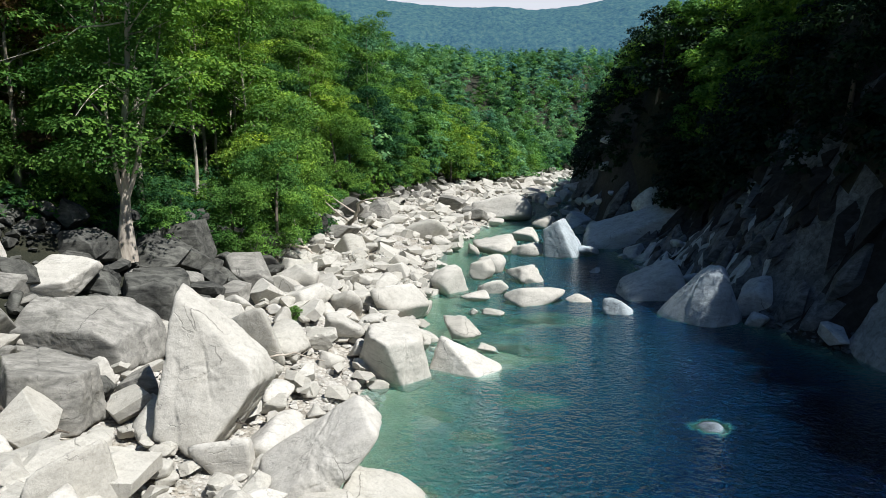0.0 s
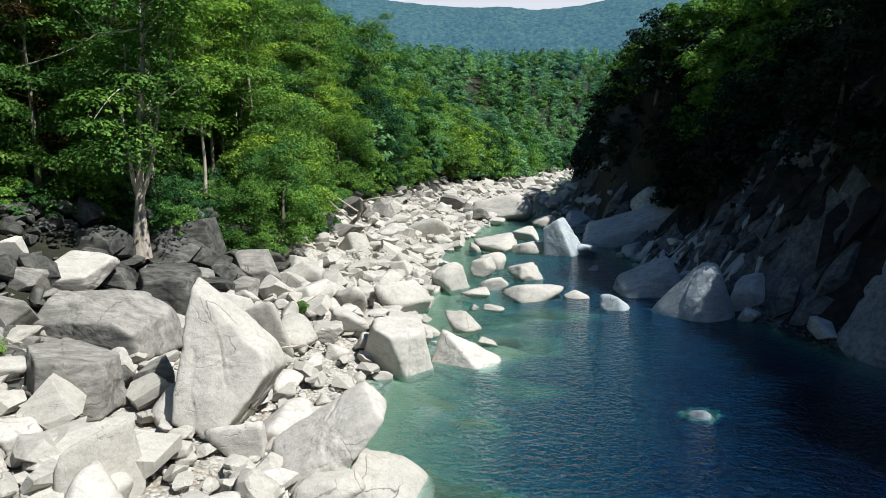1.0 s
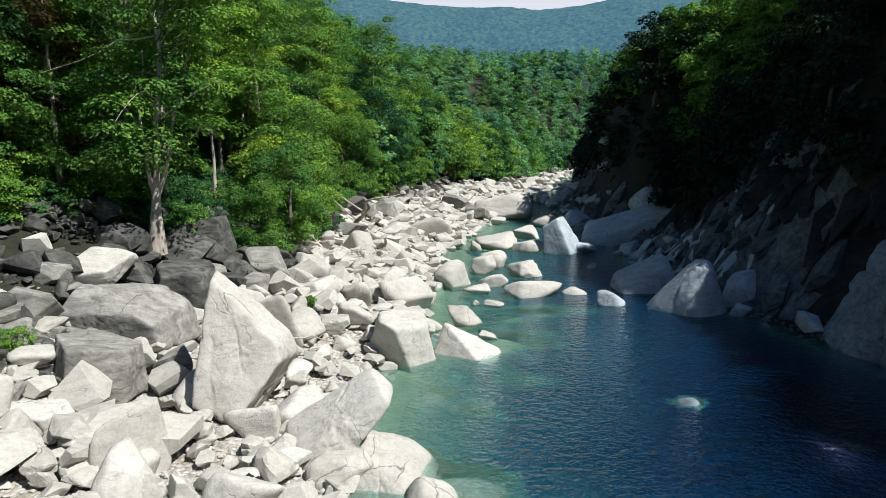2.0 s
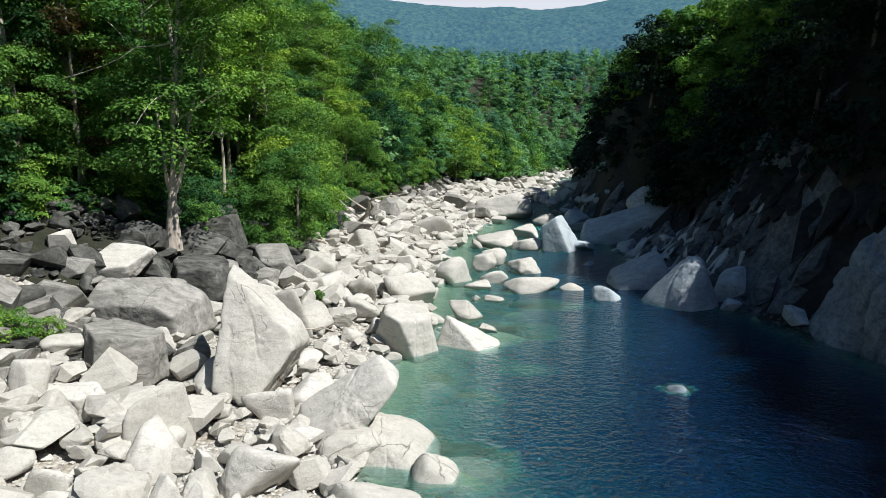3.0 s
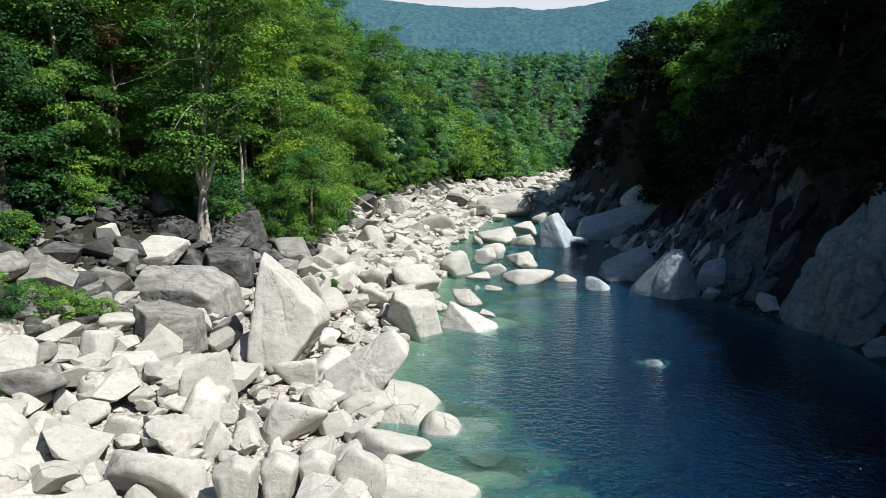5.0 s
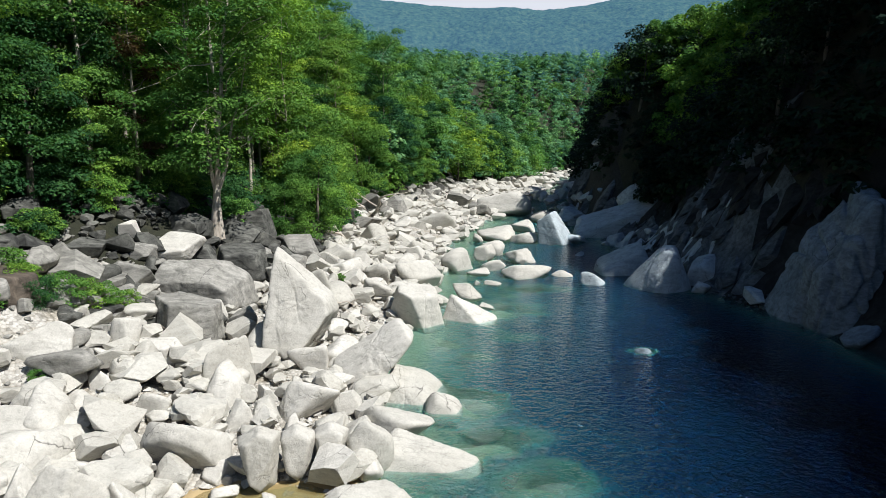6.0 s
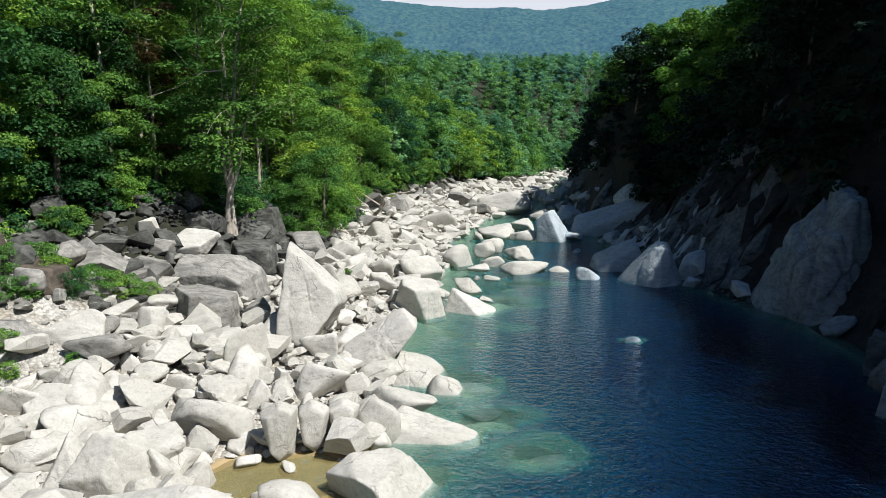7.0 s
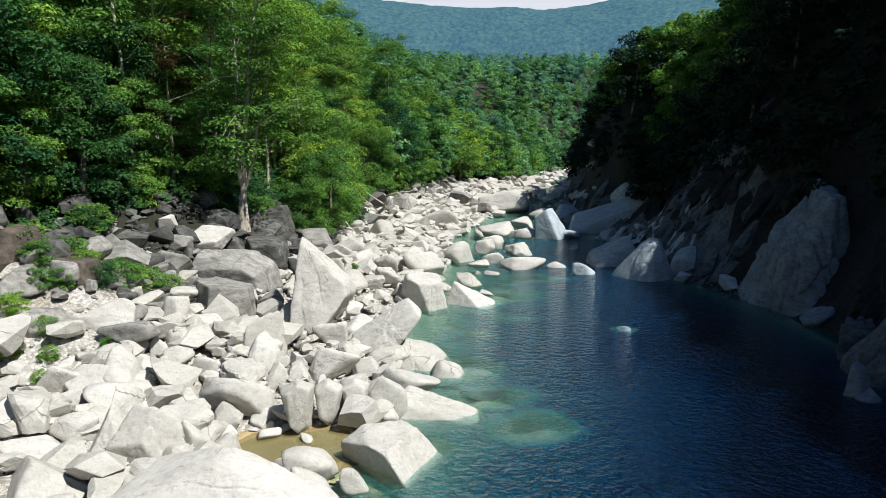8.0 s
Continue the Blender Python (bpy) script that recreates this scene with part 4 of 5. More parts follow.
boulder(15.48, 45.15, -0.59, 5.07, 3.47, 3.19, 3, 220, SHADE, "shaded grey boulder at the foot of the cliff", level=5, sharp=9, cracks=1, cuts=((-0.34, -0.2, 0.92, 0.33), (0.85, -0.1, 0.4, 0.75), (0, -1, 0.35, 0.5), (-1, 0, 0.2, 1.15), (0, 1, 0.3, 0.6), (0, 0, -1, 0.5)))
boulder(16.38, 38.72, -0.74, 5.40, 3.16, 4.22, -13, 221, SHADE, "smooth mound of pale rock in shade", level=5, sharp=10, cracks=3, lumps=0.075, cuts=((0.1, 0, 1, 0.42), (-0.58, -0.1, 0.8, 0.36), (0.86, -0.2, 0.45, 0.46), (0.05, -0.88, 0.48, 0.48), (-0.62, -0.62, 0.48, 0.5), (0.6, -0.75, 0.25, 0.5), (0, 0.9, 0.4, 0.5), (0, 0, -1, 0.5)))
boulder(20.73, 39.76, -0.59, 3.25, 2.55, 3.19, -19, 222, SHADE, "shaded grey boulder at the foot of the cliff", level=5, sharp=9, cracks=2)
boulder(22.71, 37.94, 0.79, 2.28, 1.80, 1.43, 5, 223, RIB, "shaded grey boulder at the foot of the cliff", level=4, sharp=58.7)
boulder(16.85, 79.03, -0.44, 4.21, 3.32, 2.89, 3, 224, SHADE, "shaded grey boulder at the foot of the cliff", level=4, sharp=48.2)
boulder(21.67, 91.24, -0.24, 5.90, 4.63, 2.89, 10, 225, SHADE, "shaded grey boulder at the foot of the cliff", level=4, sharp=55.3)
boulder(21.58, 80.70, 0.46, 4.29, 3.38, 2.24, -25, 226, SHADE, "shaded grey boulder at the foot of the cliff", level=4, sharp=40.7)
boulder(23.88, 85.11, 1.17, 3.59, 2.84, 2.18, 7, 227, SHADE, "shaded grey boulder at the foot of the cliff", level=4, sharp=34)
boulder(23.08, 117.61, -0.41, 2.97, 2.36, 2.68, -20, 228, SHADE, "shaded grey boulder at the foot of the cliff", level=4, sharp=38.7)
boulder(14.19, 62.07, -0.30, 3.11, 2.45, 1.30, 0, 229, SHADE, "shaded grey boulder at the foot of the cliff", level=4, sharp=69.7)
boulder(19.36, 71.43, -0.25, 3.49, 2.75, 1.66, -25, 230, SHADE, "shaded grey boulder at the foot of the cliff", level=4, sharp=31.3)
boulder(10.7, 23.5, -1.3, 1.7, 1.45, 1.52, 20, 411, CLIFF, "rounded stone just breaking the river surface", level=4, sharp=4)
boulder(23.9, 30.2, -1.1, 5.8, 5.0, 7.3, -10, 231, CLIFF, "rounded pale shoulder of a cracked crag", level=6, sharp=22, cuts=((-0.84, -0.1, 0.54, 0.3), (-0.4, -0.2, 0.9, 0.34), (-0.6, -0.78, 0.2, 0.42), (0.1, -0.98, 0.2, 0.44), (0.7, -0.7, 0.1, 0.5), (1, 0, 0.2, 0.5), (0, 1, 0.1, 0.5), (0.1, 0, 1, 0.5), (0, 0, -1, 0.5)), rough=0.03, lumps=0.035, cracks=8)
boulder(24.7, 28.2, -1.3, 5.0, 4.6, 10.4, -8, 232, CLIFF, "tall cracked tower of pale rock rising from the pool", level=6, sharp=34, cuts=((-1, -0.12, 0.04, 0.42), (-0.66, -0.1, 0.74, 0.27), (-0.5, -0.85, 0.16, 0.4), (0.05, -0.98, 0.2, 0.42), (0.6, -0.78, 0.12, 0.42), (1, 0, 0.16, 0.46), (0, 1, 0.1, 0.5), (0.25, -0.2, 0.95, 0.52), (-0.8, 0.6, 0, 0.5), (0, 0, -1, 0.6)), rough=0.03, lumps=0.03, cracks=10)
boulder(26.9, 26.6, -1.0, 3.2, 2.6, 6.4, 14, 233, RIB, "dark cracked pillar of rock beside the crag", level=5, sharp=30, rough=0.04, lumps=0.04, cracks=4)
boulder(22.5, 14.17, -1.28, 6.10, 3.48, 7.09, -17, 234, RIB, "shaded rock buttress above deep water", level=6, sharp=45, cuts=((-1, -0.1, 0.1, 0.48), (-0.72, -0.15, 0.68, 0.16), (-0.6, -0.75, 0.3, 0.34), (-0.1, -0.97, 0.2, 0.4), (0.4, -0.9, 0.1, 0.45), (1, 0, 0.1, 0.5), (0, 1, 0.1, 0.5), (0, 0, 1, 0.5), (0, 0, -1, 0.5)), cracks=8, lumps=0.04, rough=0.03)
boulder(24.74, 37.60, -0.24, 2.13, 1.68, 1.54, -1, 235, SHADE, "shaded grey boulder at the foot of the cliff", level=4, sharp=66.5)
boulder(22.83, 38.22, -0.14, 1.34, 1.06, 0.94, -24, 236, SHADE, "shaded grey boulder at the foot of the cliff", level=4, sharp=61.4)
boulder(19.48, 37.62, -0.21, 1.42, 1.12, 1.03, 19, 237, SHADE, "shaded grey boulder at the foot of the cliff", level=4, sharp=39.5)
boulder(22.76, 55.16, 0.33, 3.52, 2.77, 1.74, 10, 238, SHADE, "shaded grey boulder at the foot of the cliff", level=4, sharp=48.5)
boulder(18.99, 61.23, -0.22, 2.73, 2.16, 1.47, 15, 239, SHADE, "shaded grey boulder at the foot of the cliff", level=4, sharp=51.7)
boulder(17.15, 38.40, -0.40, 1.73, 1.37, 1.96, -10, 240, SHADE, "shaded grey boulder at the foot of the cliff", level=4, sharp=68.7)
boulder(23.44, 24.64, -0.47, 2.14, 1.68, 1.75, 19, 241, CLIFF, "shaded grey boulder at the foot of the cliff", level=4, sharp=68.1)
boulder(22.06, 17.73, 0.01, 2.01, 1.57, 1.22, -11, 242, CLIFF, "shaded grey boulder at the foot of the cliff", level=4, sharp=38.7)
boulder(18.71, 13.11, -0.53, 1.24, 0.98, 2.16, 0, 243, CLIFF, "shaded grey boulder at the foot of the cliff", level=4, sharp=61.3)
boulder(19.07, 12.69, -0.31, 1.50, 1.18, 0.72, 17, 244, CLIFF, "shaded grey boulder at the foot of the cliff", level=4, sharp=55.8)
boulder(25.38, 75.34, 1.73, 2.83, 2.24, 1.79, 18, 245, SHADE, "shaded grey boulder at the foot of the cliff", level=4, sharp=34.5)
boulder(26.46, 71.37, 2.86, 2.94, 2.33, 2.25, 11, 246, SHADE, "shaded grey boulder at the foot of the cliff", level=4, sharp=59.2)
boulder(18.30, 76.85, -0.05, 2.47, 1.96, 1.64, 18, 247, SHADE, "shaded grey boulder at the foot of the cliff", level=4, sharp=66.3)
boulder(13.78, 71.16, -0.23, 2.32, 1.84, 1.53, 2, 248, SHADE, "shaded grey boulder at the foot of the cliff", level=4, sharp=49.4)
boulder(21.67, 17.85, -0.68, 2.19, 1.29, 3.14, -9, 249, RIB, "dark shaded boulder under the buttress", level=5, sharp=40, rough=0.07, cracks=4)
boulder(-22.23, 15.58, 5.51, 2.54, 1.73, 2.33, 21, 250, RUST, "brown mossy rock face under the trees", level=5, sharp=16)
boulder(-20.88, 16.51, 5.45, 1.82, 1.43, 1.49, 0, 251, BLACK, "dark lichen-covered boulder beneath the forest edge", level=4, sharp=51, broken=True)
boulder(-21.26, 14.23, 4.56, 1.85, 1.45, 1.53, 2, 252, GREY, "weathered grey granite boulder on the bank", level=4, sharp=64.2, broken=True)

for sx, sy, sz, sw, sd, sh, turn, seed in ((0.75, 17.0, -1.75, 3.6, 3.0, 1.5, 10, 601), (1.55, 22.6, -1.6, 2.6, 1.7, 1.15, -15, 602), (2.9, 9.9, -1.95, 4.0, 3.2, 1.5, 20, 603), (0.9, 15.4, -1.1, 2.6, 1.7, 0.95, -10, 604), (1.1, 12.4, -1.25, 3.2, 1.6, 1.1, -15, 605), (3.2, 31.2, -1.2, 3.0, 1.9, 1.05, 10, 606), (3.6, 36.6, -1.3, 3.2, 1.6, 1.0, -5, 607), (6.6, 39.6, -1.4, 4.2, 1.7, 1.0, 5, 608), (-0.9, 24.6, -1.0, 2.6, 2.4, 0.85, 30, 609), (5.2, 33.6, -1.9, 3.4, 2.0, 1.2, -20, 610), (2.3, 27.0, -2.0, 3.0, 2.2, 1.2, 15, 611)):
    boulder(sx, sy, sz - 0.2, sw, sd, sh, turn, seed, PALE, "pale boulder lying sunken under clear river water", level=4, sharp=7, name="sunken_rock", group="sunken rocks of the river")

bpy.context.view_layer.update()
build_water([o for o in scene.objects if o.name.startswith(("boulder", "sunken_rock"))])

# ---- loose stones ----
BIG = [(o.location.x, o.location.y, max(o.dimensions.x, 0.1), max(o.dimensions.y, 0.1)) for o in scene.objects if o.name.startswith("boulder")]
BIG_A = np.array([(a, b, max(c, d) * 0.36) for a, b, c, d in BIG] + [(-5.2, 7.9, 1.5), (-6.6, 7.6, 1.9), (-8.0, 7.4, 1.4)])


def clear_of_boulders(x, y, margin=0.0):
    return np.all(np.hypot(BIG_A[:, 0] - x, BIG_A[:, 1] - y) > BIG_A[:, 2] + margin)


def rock_set(name, count, mat, seed):
    out = []
    for i in range(count):
        rng = np.random.RandomState(seed + i)
        p, f = rock_poly(seed + i, 9, rng.uniform(0.1, 0.17), 3) if i % 2 else rock_shape(4, seed + i, 15.0, 9, (), 0.025, 0.03)
        size = np.array((1.0, rng.uniform(0.6, 0.95), rng.uniform(0.45, 0.8)))
        out.append(mesh_from(name, (p - (0, 0, 0.5)) * size, f, mat, facets(p, f) if i % 2 else True))
    return out


STONES_PALE = rock_set("stone", 10, PALE, 500)
STONES_GREY = rock_set("stone", 5, GREY, 540)
STONES_DARK = rock_set("stone", 5, BLACK, 560)
STONES_CLIFF = rock_set("stone", 6, SHADE, 580)


def stone(me, x, y, size, rng, label, group, sink=0.05, z=None):
    ob = new("stone", me)
    zz = float(ground_z(x, y)[0]) if z is None else z
    ob.matrix_world = Matrix.Translation((x, y, zz + size * 0.35 * (1 - sink))) @ Euler((rng.uniform(-0.35, 0.35), rng.uniform(-0.35, 0.35), rng.uniform(0, 6.28))).to_matrix().to_4x4() @ Matrix.Diagonal((size, size, size, 1))
    return tagged(ob, label, "stone", group)


def scatter_stones():
    rng = np.random.RandomState(77)
    placed = []

    def free(x, y, r):
        return all((a - x) ** 2 + (b - y) ** 2 > (0.8 * (r + q)) ** 2 for a, b, q in placed)

    # the stony left bank
    tries = 0
    while len(placed) < 230 and tries < 9000:
        tries += 1
        y = rng.uniform(2, 48)
        d = rng.uniform(0.2, float(forest_edge(y)) + 0.5)
        x = float(left_bank(y)) - d
        size = rng.choice((0.9, 1.2, 1.5, 1.9, 2.3)) * rng.uniform(0.8, 1.2) * (1 + max(0, y - 45) / 70)
        if not clear_of_boulders(x, y, size * 0.12) or not free(x, y, size * 0.5):
            continue
        placed.append((x, y, size * 0.5))
        if (d > float(forest_edge(y)) - 2.5 and 14 < y < 60) or (24 < y < 42 and d > 9.5):
            stone(STONES_DARK[rng.randint(5)], x, y, size, rng, "dark lichen-covered stone under the trees", "stones at the forest edge")
        elif d > 10.5 and y > 13 and (rng.rand() < 0.5 or 10 < y < 24 and d > 12.5):
            stone(STONES_GREY[rng.randint(5)], x, y, size, rng, "weathered grey stone high on the bank", "stones on the bank")
        else:
            stone(STONES_PALE[rng.randint(10)], x, y, size, rng, "pale water-worn granite stone on the bank", "stones on the bank")
    # stones at the foot of the cliff and in the rapids
    count = 0
    while count < 80:
        y = rng.uniform(32, 150) if count < 50 else rng.uniform(52, 150)
        if count < 50:
            x = float(right_bank(y)) + rng.uniform(-2.5, 1.2 if y < 56 else 4.0)
        else:
            x = rng.uniform(float(left_bank(y)) - 0.5, float(right_bank(y)))
            if rng.rand() > 0.5:
                x = float(left_bank(y)) + abs(rng.normal()) * 3
        size = rng.uniform(0.8, 2.0) * (1 + max(0, y - 60) / 90)
        count += 1
        if clear_of_boulders(x, y, size * 0.1):
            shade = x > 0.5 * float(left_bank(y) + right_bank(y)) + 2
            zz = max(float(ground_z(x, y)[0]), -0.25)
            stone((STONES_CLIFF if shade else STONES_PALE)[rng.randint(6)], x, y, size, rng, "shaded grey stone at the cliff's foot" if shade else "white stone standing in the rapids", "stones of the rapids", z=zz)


scatter_stones()


def cobbles(name, count, lo, hi, area, mat, seed, label, level=2, lift=0.16, keep_clear=False):
    """Countless small stones, joined."""
    rng = np.random.RandomState(seed)
    base = [rock_poly(seed + i, 7, 0.12, 1) if lift < 0.18 else rock_poly(seed + i, 8, 0.13, 1) if level < 3 else rock_poly(seed + i, 9, 0.13) if i % 2 else rock_shape(3, seed + i, 14.0, 9, (), 0.02, 0.04) for i in range(8)]
    soft = [facets(p, f) for p, f in base]
    vs, fs, ss, n = [], [], [], 0
    xs, ys = area(rng, count)
    zs = ground_z(xs, ys)
    for x, y, z in zip(xs, ys, zs):
        if ((x + 6.7) / 2.7) ** 2 + ((y - 7.6) / 1.7) ** 2 < 1:
            continue
        if mat in (PALE, COBBLE) and (24 < y < 42 and left_bank(y) - x > 9.5 or 11 < y <= 24 and left_bank(y) - x > 13 + 2 * rng.rand()):
            continue
        if keep_clear and not clear_of_boulders(x, y, 0.1):
            continue
        pick = rng.randint(8)
        p, f = base[pick]
        ss.append(soft[pick])
        s = lo * (hi / lo) ** (rng.rand() ** 1.7)
        q = (p - (0, 0, 0.5)) * np.array((s, s * rng.uniform(0.6, 1), s * rng.uniform(0.4, 0.7)))
        m = np.array(Euler((rng.uniform(-0.22, 0.22), rng.uniform(-0.22, 0.22), rng.uniform(0, 6.28))).to_matrix())
        vs.append(q @ m.T + (x, y, z + s * lift))
        fs.append(f + n)
        n += len(p)
    me = mesh_from(name, np.vstack(vs), np.vstack(fs), mat, np.concatenate(ss))
    return tagged(new(name, me), label, "stones", kind="stuff")


def bank_area(y0, y1, d0, d1):
    def pick(rng, n):
        ys = rng.uniform(y0, y1, n)
        return left_bank(ys) - rng.uniform(d0, d1, n), ys
    return pick


def shore_area(y0, y1, d0, d1):
    def pick(rng, n):
        ys = rng.uniform(y0, y1, n)
        return right_bank(ys) + rng.uniform(d0, d1, n), ys
    return pick


COBBLE = rock_material("cobble_granite", (0.78, 0.755, 0.695), (0.58, 0.56, 0.50), (0.25, 0.24, 0.21), 0.2)
cobbles("cobbles", 1600, 0.16, 0.62, bank_area(0, 34, -0.4, 17), COBBLE, 900, "white and grey cobbles between the boulders")
cobbles("cobbles", 1500, 0.12, 0.45, bank_area(2, 26, 0.0, 16), COBBLE, 940, "small white stones filling the gaps between boulders")
cobbles("rubble", 560, 0.7, 1.7, bank_area(3, 48, 0.2, 14), PALE, 910, "angular pale rubble packed between the boulders", 3, 0.42, True)
cobbles("rubble", 640, 0.8, 2.6, bank_area(44, 125, -0.2, 13), PALE, 915, "pale rubble covering the upstream bank", 2, 0.2, True)
cobbles("rubble", 230, 0.9, 2.6, bank_area(2, 17, 6, 19), PALE, 912, "flat pale slabs crowded on the lower bank", 3, 0.34, True)
cobbles("rubble", 170, 1.8, 4.2, bank_area(118, 200, -1.0, 11), PALE, 921, "pale rocks of the far upstream bank", 2, 0.2, True)
cobbles("rubble", 150, 0.8, 1.9, bank_area(22, 44, 9.5, 18), BLACK, 923, "black lichen-covered rubble round the leaning tree", 3, 0.2, True)
cobbles("rubble", 260, 0.35, 1.0, bank_area(22, 36, 10, 18.5), BLACK, 929, "small black stones round the leaning tree", 2, 0.2)
cobbles("rubble", 90, 0.7, 2.0, bank_area(14, 25, 12.5, 21), GREY, 925, "grey weathered rubble among the shrubs", 3, 0.2, True)
cobbles("cobbles", 300, 0.15, 0.5, bank_area(10, 25, 12.5, 20), GREY, 927, "small grey stones among the shrubs")
cobbles("rubble", 220, 0.9, 2.2, bank_area(16, 70, 11.5, 20), BLACK, 917, "dark rubble along the forest edge", 3, 0.2, True)
cobbles("rubble", 200, 0.8, 2.2, bank_area(20, 120, 10.5, 15), GREY, 919, "grey rubble high on the bank", 2, 0.2, True)
cobbles("cobbles", 900, 0.3, 0.9, bank_area(30, 105, -0.4, 15), COBBLE, 930, "white cobbles covering the upstream bank")
cobbles("cobbles", 700, 0.1, 0.5, shore_area(32, 42, -1.2, 1.3), RIB, 950, "grey cobbles of a small shaded beach")

# ---- ribs of rock along the right bank ----
def cliff_ribs():
    """Slanting blocks and splinters of layered rock, one leaning on the next."""
    rng = np.random.RandomState(31)
    shapes = {}
    for mat in (SHADE, RIB, WALL):
        shapes[mat] = []
        for i in range(6):
            p, f = rock_poly(700 + i, 8, 0.05)
            shapes[mat].append(mesh_from("rock_rib", p - (0, 0, 0.5), f, mat, facets(p, f)))
    for i in range(430):
        if i < 240:
            y = rng.uniform(39, 62)
            d = rng.uniform(0.6, 5.5)
        elif i < 360:
            y = rng.uniform(31, 66)
            d = rng.uniform(1.5, 9)
        else:
            y = rng.uniform(6, 23) if i % 2 else rng.uniform(66, 150)
            d = rng.uniform(0.8, 3.6)
        x = float(right_bank(y)) + d
        if not clear_of_boulders(x, y, 0.3):
            continue
        z = float(ground_z(x, y)[0])
        bright = i < 240 and d + rng.normal() * 0.8 < 4.0
        # one rock in three tones; the darker two carry painted shade
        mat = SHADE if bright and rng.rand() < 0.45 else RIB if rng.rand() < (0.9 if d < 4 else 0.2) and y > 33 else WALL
        which = rng.randint(6)
        big = (1 + max(0, y - 60) / 60) * (0.7 if i < 240 else 1.0)
        ax = Vector((rng.uniform(0.45, 0.8), rng.uniform(0.0, 0.45), rng.uniform(0.6, 1.0))).to_track_quat("Z", "X").to_matrix().to_4x4()
        m = Matrix.Translation((x + 0.1, y, z + 0.05)) @ ax @ Matrix.Rotation(rng.uniform(-0.5, 0.5), 4, "Z") @ Matrix.Diagonal((rng.uniform(0.6, 1.5) * big, rng.uniform(0.9, 2.2) * big, rng.uniform(2.4, 5.6) * big, 1))
        ob = new("rock_rib", shapes[mat][which])
        ob.matrix_world = m
        tagged(ob, "shaded grey rib of layered cliff rock", "rock", "ribs of the cliff")


cliff_ribs()

# ---- trees and bushes ----
def tube(points, radii, sides=7):
    pts, n = np.asarray(points, float), len(points)
    tang = np.gradient(pts, axis=0)
    tang /= np.linalg.norm(tang, axis=1)[:, None] + 1e-9
    ref = np.array((0.31, 0.95, 0.05))
    a = np.cross(tang, ref)
    a /= np.linalg.norm(a, axis=1)[:, None] + 1e-9
    b = np.cross(tang, a)
    ang = np.arange(sides) * 2 * math.pi / sides
    v = pts[:, None, :] + np.asarray(radii)[:, None, None] * (np.cos(ang)[None, :, None] * a[:, None, :] + np.sin(ang)[None, :, None] * b[:, None, :])
    f = []
    for i in range(n - 1):
        for j in range(sides):
            k = (j + 1) % sides
            f.append((i * sides + j, i * sides + k, (i + 1) * sides + k, (i + 1) * sides + j))
    return v.reshape(-1, 3), np.array(f)


def branch(start, direction, length, radius, rng, droop=0.0, steps=6, wander=0.18):
    p, d = np.array(start, float), np.array(direction, float)
    d /= np.linalg.norm(d)
    pts, rad = [p.copy()], [radius]
    for i in range(steps):
        d = d + rng.normal(size=3) * wander
        d[2] -= droop
        d /= np.linalg.norm(d)
        p = p + d * length / steps
        pts.append(p.copy())
        rad.append(radius * (1 - 0.8 * (i + 1) / steps))
    return np.array(pts), np.array(rad)


def leaves(centres, radii, per, size, rng, flat=0.45, upright=0.75, axes=None):
    """Pointed leaves in loose clumps round the centres, mostly facing the sky."""
    n = len(centres) * per
    c = np.repeat(np.asarray(centres), per, axis=0)
    r = np.repeat(np.asarray(radii), per)
    u = rng.normal(size=(n, 3))
    u /= np.linalg.norm(u, axis=1)[:, None]
    u[:, 2] = np.where(u[:, 2] < -0.35, -u[:, 2], u[:, 2])
    pos = c + u * (1, 1, flat) * (r * (0.55 + 0.55 * rng.rand(n) ** 0.6))[:, None]
    nrm = rng.normal(size=(n, 3)) * (1 - upright) * 1.1 + u * 0.75
    if axes is not None:
        out = pos - np.repeat(np.asarray(axes), per, axis=0)
        nrm += 0.6 * out / (np.linalg.norm(out, axis=1)[:, None] + 1e-9)
    nrm[:, 2] += upright * 0.75
    nrm /= np.linalg.norm(nrm, axis=1)[:, None] + 1e-9
    t = np.cross(nrm, rng.normal(size=(n, 3)))
    t /= np.linalg.norm(t, axis=1)[:, None] + 1e-9
    s = np.cross(nrm, t)
    L = (size * rng.uniform(0.6, 1.25, n))[:, None]
    W = L * 0.75
    v = np.stack((pos - t * L * 0.5 + s * W * 0.55, pos - t * L * 0.4 - s * W * 0.55, pos + t * L * 0.6 - nrm * L * 0.15), axis=1)
    f = np.arange(n * 3).reshape(n, 3)
    return v.reshape(-1, 3), f


